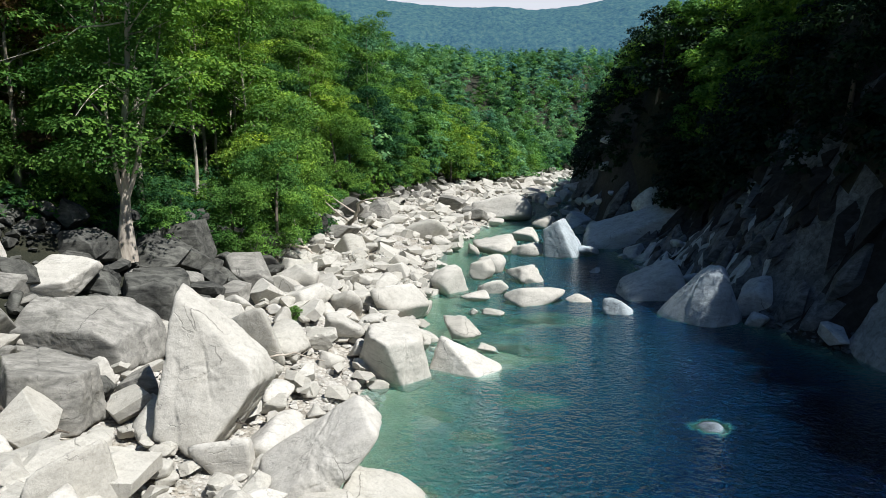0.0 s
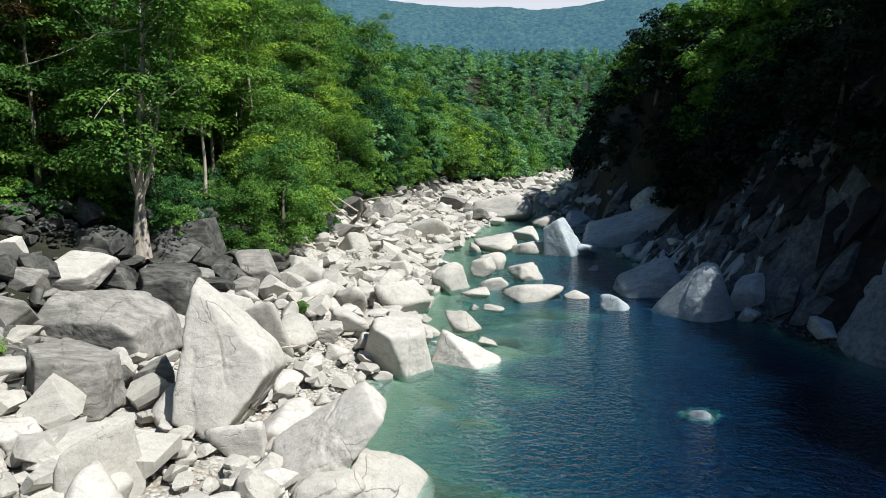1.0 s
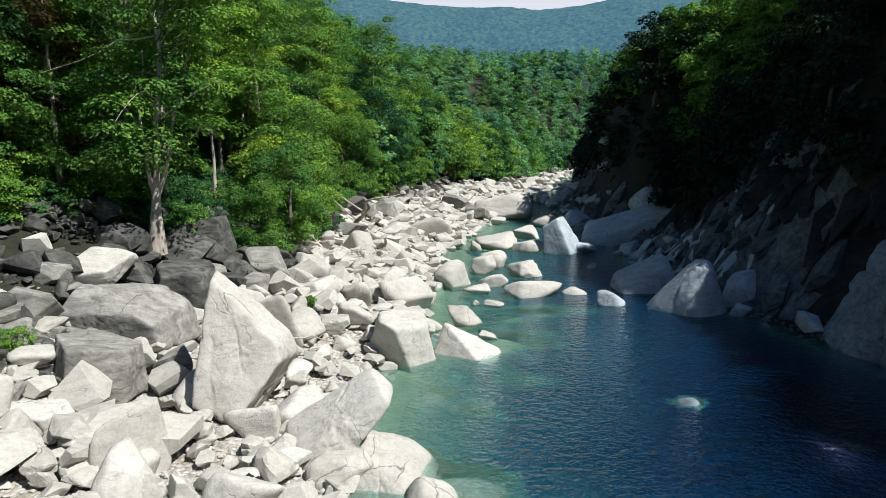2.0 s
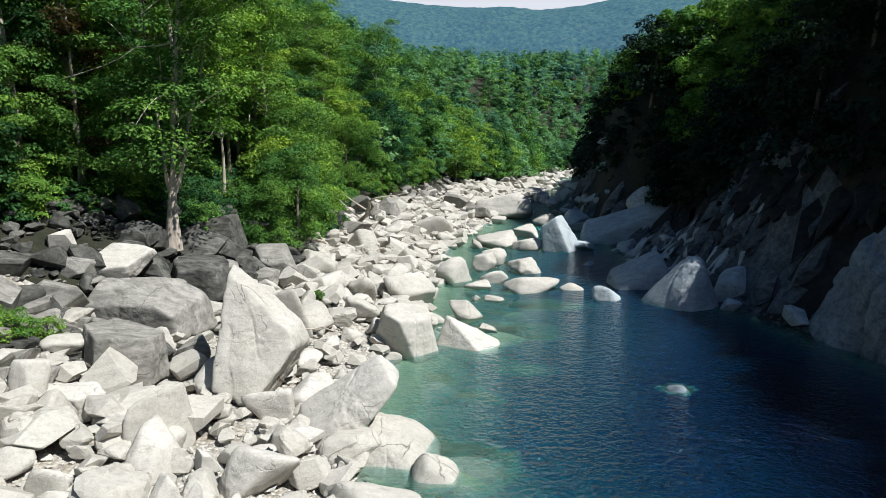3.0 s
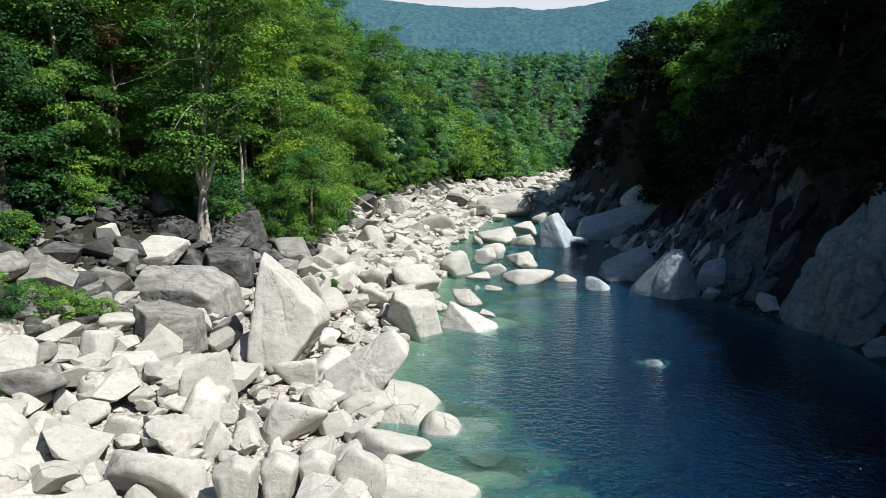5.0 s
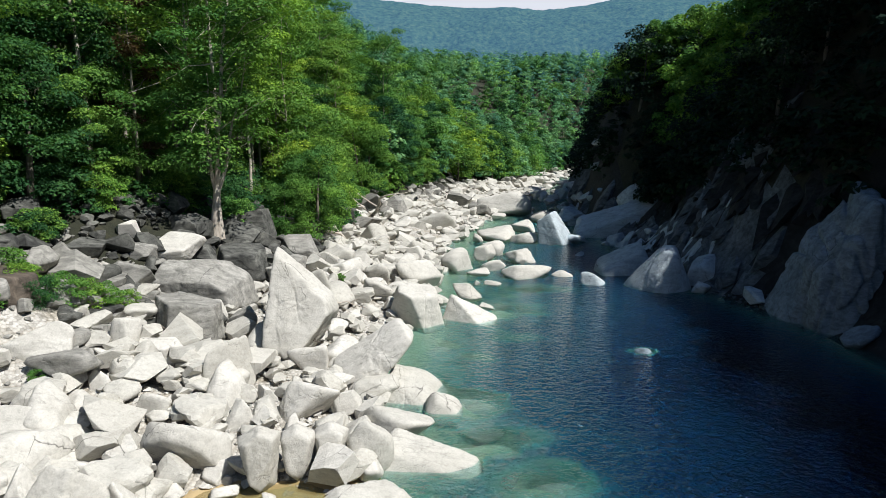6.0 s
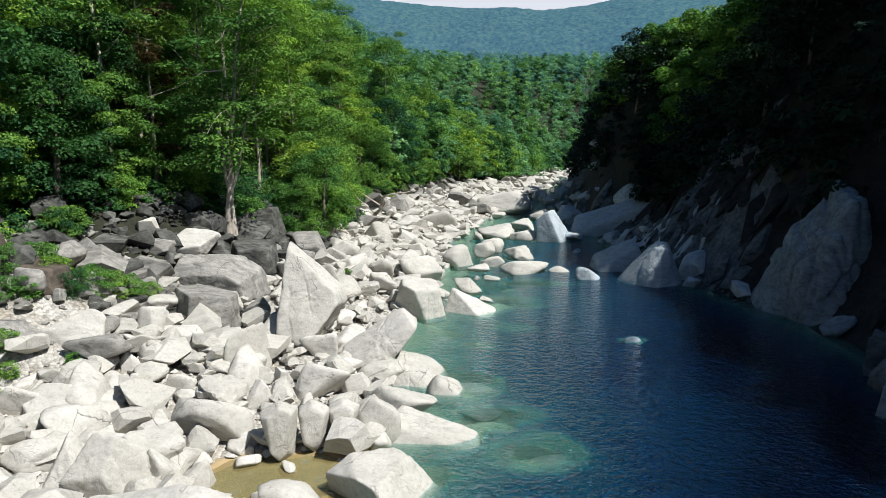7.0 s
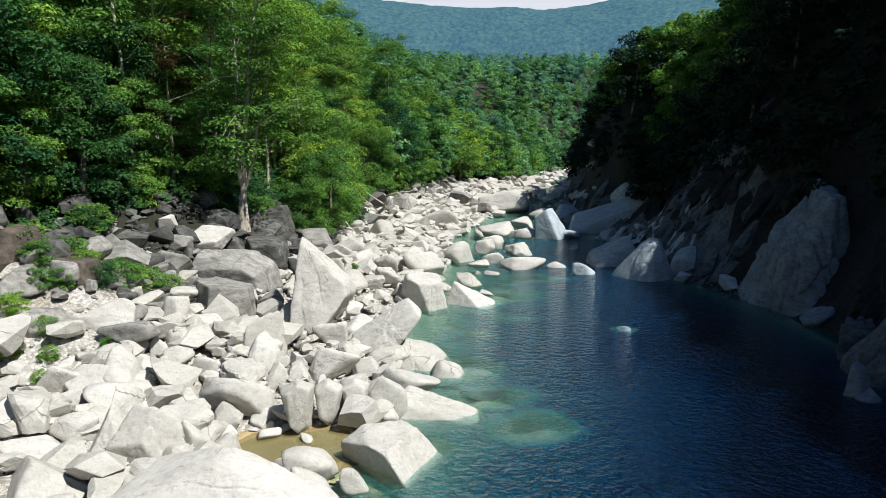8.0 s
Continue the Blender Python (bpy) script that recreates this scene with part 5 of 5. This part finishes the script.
def spreading_tree(name, seed, height, spread_r, trunk_r, leaf, per, clumps, bark, leafmat, crown_from=0.35, flat=0.5, lean=(0, 0), flare=1.7, limb_bark=None, fork=False):
    """A tall tree with bare lower trunk and layered sprays of leaves. Returns an Empty with trunk, limbs and crown."""
    rng = np.random.RandomState(seed)
    root = new(name)
    zs = np.linspace(-0.6, height * 0.93, 9)
    bend = np.column_stack((lean[0] * (np.maximum(zs, 0) / height) ** 1.3 * height + np.cumsum(rng.normal(size=9)) * 0.10, lean[1] * zs + np.cumsum(rng.normal(size=9)) * 0.10, zs))
    rad = trunk_r * np.interp(np.linspace(0, 1, 9), (0, 0.07, 0.2, 0.6, 1), (flare, 0.45 * flare + 0.5, 0.95, 0.62, 0.16))
    part("trunk", mesh_from("trunk", *tube(bend, rad, 9), bark), root)
    centres, radii, limbs = [], [], []
    nl = max(5, int(clumps / 3))
    for i in range(nl):
        k = crown_from + (0.97 - crown_from) * (i + rng.rand() * 0.6) / nl
        base = np.array([np.interp(k * height, bend[:, 2], bend[:, j]) for j in range(3)])
        a = i * 2.4 + rng.uniform(-0.5, 0.5)
        reach = spread_r * (0.6 + 0.5 * math.sin(math.pi * max(0.0, (k - crown_from) / (1 - crown_from)))) * rng.uniform(0.6, 1.15)
        pts, rr = branch(base, (math.cos(a), math.sin(a), rng.uniform(0.2, 0.9)), reach, trunk_r * 0.3 * (1.15 - 0.6 * k), rng, -0.02, 6, 0.24)
        limbs.append(tube(pts, rr, 5))
        for q in (0.45, 0.72, 0.98):
            j = min(len(pts) - 1, int(q * (len(pts) - 1) + 0.5))
            centres.append(pts[j] + rng.normal(size=3) * (0.4, 0.4, 0.3) * spread_r * 0.3 + (0, 0, 0.1))
            radii.append(spread_r * rng.uniform(0.2, 0.4))
    if fork:
        for side, up in ((0.42, 0.5), (-0.25, 0.42)):
            base = np.array([np.interp(height * 0.12, bend[:, 2], bend[:, j]) for j in range(3)])
            pts, rr = branch(base, (side, -0.2, 1.0), height * up, trunk_r * 0.75, rng, 0.0, 8, 0.1)
            limbs.append(tube(pts, rr, 7))
            centres += [pts[j] + rng.normal(size=3) * 0.5 for j in (3, 4, 5, 6, 7, 8)]
            radii += [spread_r * rng.uniform(0.2, 0.32) for _ in range(6)]
    for v, f in limbs:
        part("limb", mesh_from("limb", v, f, limb_bark or bark), root)
    part("crown", mesh_from("crown", *leaves(centres, radii, per, leaf, rng, flat), leafmat, False), root)
    return root


def dense_tree(name, seed, height, spread_r, leaf, per, clumps, bark, leafmat, low=0.12, flat=0.62):
    """A full-crowned forest tree, leafy almost to the ground."""
    rng = np.random.RandomState(seed)
    root = new(name)
    pts, rr = branch((0, 0, -0.6), (0.05, 0, 1), height * 0.85, height * 0.022 + 0.05, rng, 0, 7, 0.06)
    part("trunk", mesh_from("trunk", *tube(pts, rr, 6), bark), root)
    centres, radii = [], []
    for i in range(clumps):
        k = low + (1 - low) * ((i + rng.rand()) / clumps)
        prof = math.sin((0.12 + 0.77 * (k - low) / (1 - low)) * math.pi) ** 0.6
        a, rad = rng.uniform(0, 6.28), spread_r * prof * rng.uniform(0.35, 1.0)
        centres.append((math.cos(a) * rad, math.sin(a) * rad, k * height * 0.96))
        radii.append(spread_r * rng.uniform(0.26, 0.46))
    part("crown", mesh_from("crown", *leaves(centres, radii, per, leaf, rng, flat, 0.6), leafmat, False), root)
    return root


def sow(proto, x, y, scale, turn, z=None, sink=0.0):
    """A copy of a plant at its place on the ground."""
    zz = float(ground_z(x, y)[0]) if z is None else z
    c = copy_thing(proto, pose(x, y, zz - sink, 0, 0, turn))
    c.scale = (scale, scale, scale * (0.92 + 0.16 * ((turn * 7.3) % 1.0)))
    return c


PATTERNS = {}


def retire(proto):
    """The pattern plant itself goes out of the way: it becomes the last plant of its kind behind the ridge."""
    proto.matrix_basis = pose(-60 - 6 * PATTERNS.setdefault(proto, len(PATTERNS)), -120, float(ground_z(-60, -120)[0]))
    return proto


def plant_forest():
    rng = np.random.RandomState(5)
    # patterns
    near = [
        tagged(spreading_tree("tree", 11, 17, 4.6, 0.14, 0.21, 230, 48, DEADWOOD, LEAF_BRIGHT), "tall pale-barked tree with layered light green sprays", "tree", "trees of the left slope"),
        tagged(spreading_tree("tree", 12, 19, 4.0, 0.13, 0.21, 230, 48, BARK_PALE, LEAF_MID, 0.3), "tall dark-barked tree with layered green sprays", "tree", "trees of the left slope"),
        tagged(dense_tree("tree", 13, 11, 3.6, 0.19, 380, 42, BARK_DARK, LEAF_MID), "full-crowned green tree at the forest edge", "tree", "trees of the left slope"),
        tagged(dense_tree("tree", 14, 8, 3.2, 0.18, 370, 40, BARK_DARK, LEAF_BRIGHT), "bushy bright green tree at the forest edge", "tree", "trees of the left slope"),
        tagged(dense_tree("tree", 15, 12, 3.4, 0.2, 350, 42, BARK_DARK, LEAF_DARK), "dark green tree in the shade of the slope", "tree", "trees of the left slope"),
    ]
    bushes = [
        tagged(dense_tree("bush", 21, 2.6, 1.9, 0.17, 150, 22, BARK_DARK, LEAF_BRIGHT, 0.05), "leafy bright green bush at the forest edge", "bush", "bushes at the forest edge"),
        tagged(dense_tree("bush", 22, 3.4, 2.0, 0.18, 150, 24, BARK_DARK, LEAF_MID, 0.05), "leafy green bush at the forest edge", "bush", "bushes at the forest edge"),
        tagged(dense_tree("bush", 23, 3.0, 1.9, 0.15, 150, 24, BARK_DARK, LEAF_DARK, 0.05), "dark leafy bush in the shade of the forest edge", "bush", "bushes at the forest edge"),
    ]
    mid = [
        tagged(dense_tree("tree", 31, 12, 4.2, 0.42, 130, 32, BARK_DARK, LEAF_MID), "green forest tree on the valley slope", "tree", "trees up the valley"),
        tagged(dense_tree("tree", 32, 14, 4.4, 0.44, 125, 34, BARK_DARK, LEAF_DARK), "dark green forest tree on the valley slope", "tree", "trees up the valley"),
        tagged(dense_tree("tree", 33, 10, 4.6, 0.42, 130, 32, BARK_DARK, LEAF_BRIGHT), "light green forest tree on the valley slope", "tree", "trees up the valley"),
        tagged(spreading_tree("tree", 34, 16, 4.6, 0.2, 0.34, 100, 33, BARK_PALE, LEAF_MID, 0.4, 0.4), "slender tall tree above the valley forest", "tree", "trees up the valley"),
    ]
    mid.append(tagged(dense_tree("tree", 35, 11, 4.2, 0.34, 120, 32, BARK_DARK, LEAF_SHADED), "tree on the cliff, leaves darkened for shade", "tree", "trees on the cliff"))
    # forest along the left bank, near the camera
    placed = []

    def try_at(x, y, gap):
        if all((a - x) ** 2 + (b - y) ** 2 > gap * gap for a, b in placed):
            placed.append((x, y))
            return True
        return False

    count = 0
    while count < 58:
        y = rng.uniform(14, 100)
        d = float(forest_edge(y)) + 0.8 + abs(rng.normal()) * 10
        x = float(left_bank(y)) - d
        if x < -70 or not try_at(x, y, 2.1):
            continue
        if d < float(forest_edge(y)) + 3.5:
            kind = rng.choice((2, 3, 3, 2, 4)) if y > 32 else rng.choice((4, 2, 4))
        else:
            kind = rng.choice((0, 1, 2, 4, 0, 1))
        sow(near[kind], x, y, rng.uniform(0.75, 1.15), rng.uniform(0, 360))
        count += 1
    for i in range(46):
        y = rng.uniform(24, 104)
        d = float(forest_edge(y)) + rng.uniform(-0.6, 2.5)
        sow(bushes[1 + rng.randint(2)], float(left_bank(y)) - d, y, rng.uniform(0.6, 1.2), rng.uniform(0, 360))
    for i in range(12):
        y = rng.uniform(23, 36)
        d = float(forest_edge(y)) + rng.uniform(-2.0, 1.0)
        sow(bushes[1 + rng.randint(2)], float(left_bank(y)) - d, y, rng.uniform(0.45, 0.8), rng.uniform(0, 360))
    # the sunlit trees that crowd forward at the forest edge
    for x, y, k, size in ((-23.6, 24.6, 4, 0.85), (-26.2, 26.8, 4, 0.95), (-28.6, 23.4, 2, 0.9), (-24.6, 29.6, 2, 1.05), (-30.5, 28.0, 4, 1.15), (-21.8, 27.8, 2, 0.7), (-19.8, 31.2, 3, 0.62), (-13.2, 40.0, 3, 0.65), (-11.8, 44.0, 2, 0.75), (-13.4, 47.5, 3, 0.95), (-12.2, 52.0, 2, 0.85), (-32.5, 22.0, 4, 1.1), (-25.4, 21.4, 2, 0.7)):
        sow(near[k], x, y, size, (x * 53 + y * 31) % 360)
    # the valley slopes further up
    count = 0
    while count < 84:
        y = rng.uniform(70, 170)
        d = float(forest_edge(y)) + 40 * rng.rand() ** 1.5
        x = float(left_bank(y)) - d
        if abs(x) > 0.55 * y + 30 or not try_at(x, y, 2.8):
            continue
        sow(mid[rng.choice((0, 0, 1, 2, 2, 3))], x, y, rng.uniform(0.6, 0.95), rng.uniform(0, 360))
        count += 1
    # the steep wooded right side
    for i in range(56):
        y = rng.uniform(30, 120)
        d = rng.uniform(6.5, 13) if i % 2 == 0 else rng.uniform(8, 40)
        x = float(right_bank(y)) + d
        if not try_at(x, y, 2.4):
            continue
        # ordinary leaves where sun reaches, shade-darkened leaves everywhere else
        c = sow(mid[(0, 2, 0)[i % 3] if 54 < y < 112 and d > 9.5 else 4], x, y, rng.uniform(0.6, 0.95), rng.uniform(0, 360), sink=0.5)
        tagged(c, "tree clinging to the steep cliff slope above the river", "tree", "trees on the cliff")
    for i in range(26):
        y = rng.uniform(52, 96)
        x = float(right_bank(y)) + rng.uniform(10, 26)
        c = sow(mid[(2, 0)[i % 2]], x, y, rng.uniform(0.6, 0.9), rng.uniform(0, 360), sink=0.3)
        tagged(c, "sunlit green tree on the shoulder of the cliff", "tree", "trees on the cliff")
    # low shrubs on the open bank
    for x, y, k in ((-18.9, 17.6, 0.45), (-18.6, 18.6, 0.5), (-18.2, 19.6, 0.5), (-17.8, 20.6, 0.45), (-17.2, 21.8, 0.35), (-20.6, 15.0, 0.45), (-19.8, 15.6, 0.42), (-18.4, 12.0, 0.28), (-19.8, 11.4, 0.4), (-16.6, 13.4, 0.22), (-20.6, 13.2, 0.45), (-16.4, 15.8, 0.25), (-21.4, 16.4, 0.5), (-22.6, 17.2, 0.5), (-19.2, 13.0, 0.35), (-21.6, 12.0, 0.45), (-18.0, 10.6, 0.25), (-20.0, 17.8, 0.45), (-21.2, 18.6, 0.5), (-10.3, 29.0, 0.3), (-8.4, 33.5, 0.3)):
        c = sow(bushes[1 + int(abs(x) * 10) % 2], x + 0.5, y - 0.9, k * (0.95 if 17 < y < 22 else 0.75), rng.uniform(0, 360))
        tagged(c, "low green shrub between bank stones", "shrub", "shrubs on the bank")
    for p in near + bushes + mid:
        retire(p)
    # single trees that stand out at the forest edge
    def stand(t, x, y, turn=0, up=-0.2):
        t.matrix_basis = pose(x, y, float(ground_z(x, y)[0]) + up, 0, 0, turn)

    stand(tagged(spreading_tree("tree", 41, 19, 5.2, 0.18, 0.19, 300, 72, DEADWOOD, LEAF_BRIGHT, 0.15, 0.45, (0.13, 0.0), 3.0, DEADWOOD, fork=True), "leaning pale-barked tree growing out of boulders", "tree"), -15.6, 30.9, 0, 5.9 - float(ground_z(-15.6, 30.9)[0]))
    stand(tagged(spreading_tree("tree", 42, 27, 4.6, 0.16, 0.19, 260, 42, DEADWOOD, LEAF_BRIGHT, 0.5, 0.42, limb_bark=DEADWOOD), "tall slim tree with a straight pale trunk", "tree"), -17.8, 37.2)
    stand(tagged(spreading_tree("tree", 43, 15, 3.4, 0.26, 0.2, 8, 33, BARK_DARK, LEAF_DRY, 0.5, 0.3, limb_bark=DEADWOOD), "nearly leafless tree with bare forked branches", "tree"), -20.0, 38.0)
    stand(tagged(spreading_tree("tree", 44, 22, 4.8, 0.16, 0.19, 240, 48, DEADWOOD, LEAF_MID, 0.4, 0.42, limb_bark=DEADWOOD), "tall pale tree with forked trunk and airy crown", "tree"), -22.4, 28.6)
    stand(tagged(spreading_tree("tree", 45, 14, 4.4, 0.13, 0.19, 240, 42, DEADWOOD, LEAF_MID, 0.3, 0.42), "slender tree with bare white lower limbs", "tree"), -26.0, 25.5)
    stand(tagged(spreading_tree("tree", 46, 13, 2.6, 0.14, 0.2, 170, 27, BARK_PALE, LEAF_DRY, 0.25, 0.5), "withered tree with brown hanging leaves", "tree"), -20.6, 30.5)


plant_forest()


def canopy(name, count, where, clumps, per, leaf, mat, seed, label, tall=(5, 10), wide=(2.0, 3.8)):
    """Woods that cannot be counted: crowns joined into one sheet of leaves."""
    rng = np.random.RandomState(seed)
    cs, rs, ax, n = [], [], [], 0
    while n < count:
        spot = where(rng)
        if spot is None:
            continue
        x, y = spot
        z = float(ground_z(x, y)[0])
        h, r = rng.uniform(*tall), rng.uniform(*wide)
        for k in range(clumps):
            q = (k + rng.rand()) / clumps
            a, out = rng.uniform(0, 6.28), r * math.sin(min(1, 0.25 + 0.75 * q) * math.pi) ** 0.6 * rng.uniform(0.3, 0.9)
            cs.append((x + math.cos(a) * out, y + math.sin(a) * out, z + h * (0.15 + 0.85 * q)))
            rs.append(r * rng.uniform(0.28, 0.5))
            ax.append((x, y, z + h * 0.45))
        n += 1
    me = mesh_from(name, *leaves(cs, rs, per, leaf, rng, 0.6, 0.75, ax), mat, False)
    return tagged(new(name, me), label, "woods", kind="stuff")


def valley_spot(rng):
    y = rng.uniform(80, 300)
    x = float(left_bank(y)) - float(forest_edge(y)) - 110 * rng.rand() ** 1.5
    return (x, y) if abs(x) < 0.5 * y + 25 else None


def bend_spot(rng):
    y = rng.uniform(140, 300)
    return float(left_bank(y)) - float(forest_edge(y)) - rng.uniform(0, 80), y


def closing_spot(rng):
    y = rng.uniform(240, 460)
    x = y * rng.uniform(-0.5, 0.42)
    return (x, y) if float(left_bank(y)) - x > 8 else None


def cliff_spot(rng):
    y = rng.uniform(-30, 155)
    return float(right_bank(y)) + (4.2 if y < 34 else 5.0 if y < 50 else 1.6 if y > 76 else 6.5) + 48 * rng.rand() ** 1.5, y


def shoulder_spot(rng):
    y = rng.uniform(52, 112)
    return float(right_bank(y)) + rng.uniform(11 if y < 76 else 5, 30), y


def slope_spot(rng):
    y = rng.uniform(5, 110)
    return float(left_bank(y)) - float(forest_edge(y)) - rng.uniform(9, 55), y


def edge_spot(rng):
    y = rng.uniform(19, 62)
    return float(left_bank(y)) - float(forest_edge(y)) - rng.uniform(-2.2, 14), y


canopy("undergrowth", 900, edge_spot, 5, 26, 0.2, LEAF_DARK, 71, "low leafy undergrowth along the forest edge", (0.5, 1.5), (0.5, 1.1))
canopy("undergrowth", 500, edge_spot, 5, 26, 0.2, LEAF_MID, 72, "low green ferns along the forest edge", (0.4, 1.2), (0.5, 1.0))
canopy("valley_woods", 360, valley_spot, 13, 40, 0.5, LEAF_MID, 61, "green woods on the slopes up the valley")
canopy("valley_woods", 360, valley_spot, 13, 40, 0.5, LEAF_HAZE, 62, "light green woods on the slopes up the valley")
canopy("valley_woods", 150, valley_spot, 13, 40, 0.5, LEAF_DARK, 63, "dark green woods on the slopes up the valley")
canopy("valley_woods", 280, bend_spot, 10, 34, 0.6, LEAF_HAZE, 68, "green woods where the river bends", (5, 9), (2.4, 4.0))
canopy("far_woods", 1500, closing_spot, 7, 18, 0.85, LEAF_FAR, 64, "woods closing the valley, leaves blued for haze", (3, 9), (1.5, 3.4))
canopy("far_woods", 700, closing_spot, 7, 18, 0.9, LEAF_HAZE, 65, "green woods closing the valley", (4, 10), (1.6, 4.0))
canopy("cliff_woods", 880, cliff_spot, 8, 44, 0.42, LEAF_SHADED, 66, "woods clinging to the cliff, leaves darkened for shade", (4, 8), (1.8, 3.2))
canopy("cliff_woods", 240, shoulder_spot, 9, 44, 0.42, LEAF_MID, 69, "green woods on the sunlit shoulder of the cliff", (4, 8), (1.8, 3.2))
canopy("slope_woods", 190, slope_spot, 10, 40, 0.6, LEAF_MID, 67, "shaded woods behind the forest edge", (7, 14), (2.4, 3.6))

# ---- small things on the bank ----
def log(name, points, radius, mat, label, category):
    """A stripped trunk or stick lying among the stones, with a stub or two."""
    rng = np.random.RandomState(int(abs(points[0][0]) * 100))
    pts = np.array(points, float)
    t = np.linspace(0, len(pts) - 1, 9)
    fine = np.column_stack([np.interp(t, np.arange(len(pts)), pts[:, k]) for k in range(3)]) + rng.normal(size=(9, 3)) * radius * 0.4
    pieces = [tube(fine, radius * np.linspace(1.0, 0.45, 9), 8)]
    for k in (3, 5, 7):
        d = rng.normal(size=3)
        d[2] = abs(d[2])
        b, r = branch(fine[k], d, radius * 14, radius * 0.4, rng, 0.0, 4, 0.2)
        pieces.append(tube(b, r, 5))
    return tagged(new(name, mesh_from(name, *join(pieces), mat)), label, category)


def on_ground(x, y, up=0.2):
    return (x, y, float(ground_z(x, y)[0]) + up)


log("fallen_trunk", (on_ground(-9.6, 62.0, 0.6), on_ground(-8.6, 60.5, 2.0), on_ground(-7.6, 59.0, 4.2)), 0.28, DEADWOOD, "bleached fallen trunk leaning on bank boulders", "log")
log("fallen_trunk", (on_ground(-14.0, 44.0, 0.7), on_ground(-11.8, 45.5, 1.3), on_ground(-9.8, 47.0, 0.9)), 0.22, DEADWOOD, "grey fallen trunk at the forest edge", "log")
log("driftwood", (on_ground(-7.6, 25.2, 1.2), on_ground(-6.4, 26.0, 1.3), on_ground(-5.2, 26.5, 1.1)), 0.05, DEADWOOD, "thin grey driftwood stick across stones", "driftwood")
log("driftwood", (on_ground(-9.0, 21.2, 0.9), on_ground(-7.8, 20.8, 0.8), on_ground(-6.9, 20.9, 0.7)), 0.06, BARK_DARK, "brown driftwood branch between boulders", "driftwood")
log("driftwood", (on_ground(-14.5, 19.4, 0.5), on_ground(-13.2, 19.0, 0.5), on_ground(-12.2, 19.4, 0.4)), 0.07, BARK_DARK, "dark weathered branch under a blocky boulder", "driftwood")


def palm(x, y, size, seed):
    """A small feather palm: fronds of narrow leaflets from one crown."""
    rng = np.random.RandomState(seed)
    root = new("palm")
    root.matrix_basis = pose(*on_ground(x, y, 0.0))
    part("stem", mesh_from("stem", *tube(((0, 0, -0.3), (0.05, 0, size * 0.5), (0, 0.05, size)), (0.12, 0.1, 0.07), 7), BARK_DARK), root)
    for i in range(11):
        a = i * 2.4
        pts, r = branch((0, 0, size), (math.cos(a), math.sin(a), 0.9), size * 0.95, 0.025, rng, 0.28, 9, 0.02)
        pieces = [tube(pts, r, 4)]
        v, f = [], []
        for k in range(1, 10):
            for side in (-1, 1):
                for q in (0.0, 0.5):
                    o = pts[k - 1] + (pts[k] - pts[k - 1]) * q
                    d = pts[k] - pts[k - 1]
                    d /= np.linalg.norm(d)
                    s = np.cross(d, (0, 0, 1.0)) * side
                    tip = o + (s * 0.8 + d * 0.5 - np.array((0, 0, 0.35))) * size * 0.22
                    n = len(v)
                    v += [o - d * 0.03, o + d * 0.05, tip, tip]
                    f.append((n, n + 1, n + 2, n + 3))
        me = mesh_from("frond", *join(pieces + [(np.array(v), np.array(f))]), LEAF_MID, False)
        part("frond", me, root)
    return tagged(root, "small feather palm among the forest bushes", "palm")


palm(-20.5, 31.0, 2.6, 3)
palm(-23.4, 30.4, 2.2, 4)
palm(-18.6, 33.6, 2.4, 5)


def rest_on(x, y):
    """Height of the topmost rock under a place."""
    bpy.context.view_layer.update()
    deps = bpy.context.evaluated_depsgraph_get()
    hit, place, *_ = scene.ray_cast(deps, Vector((x, y, 9.0)), Vector((0, 0, -1)))
    return place.z if hit else 0.0


def sandal(x, y, turn):
    root = new("sandal")
    n = 20
    ang = np.arange(n) * 2 * math.pi / n
    ox, oy = np.cos(ang) * (0.055 + 0.012 * np.sin(ang)), np.sin(ang) * 0.14
    low = np.column_stack((ox, oy, np.zeros(n)))
    v = np.vstack((low, low * (0.97, 0.98, 1) + (0, 0, 0.03), ((0, 0, 0), (0, 0, 0.032))))
    f = [(i, (i + 1) % n, n + (i + 1) % n, n + i) for i in range(n)]
    top = [(n + i, n + (i + 1) % n, 2 * n + 1, 2 * n + 1) for i in range(n)]
    m = SANDAL
    part("sole", mesh_from("sole", v, np.array(f), m, False), root)
    part("footbed", mesh_from("footbed", v, np.array([t[:3] for t in top]), m, False), root)
    strap, r = tube([(-0.06, 0.03, 0.02), (-0.03, 0.05, 0.075), (0.03, 0.05, 0.075), (0.06, 0.03, 0.02)], [0.016] * 4, 6)
    part("strap", mesh_from("strap", strap, r, m), root)
    root.matrix_basis = pose(x, y, rest_on(x, y) + 0.01, 0, 0, turn)
    return tagged(root, "dark rubber sandal lying on a pale boulder", "sandal", "pair of sandals")


SANDAL, _nt2, _b2 = material("dark_rubber")
_b2.inputs["Base Color"].default_value = (0.012, 0.02, 0.024, 1)
_b2.inputs["Roughness"].default_value = 0.7
sandal(-5.72, 14.20, 75)
sandal(-5.54, 14.42, 60)
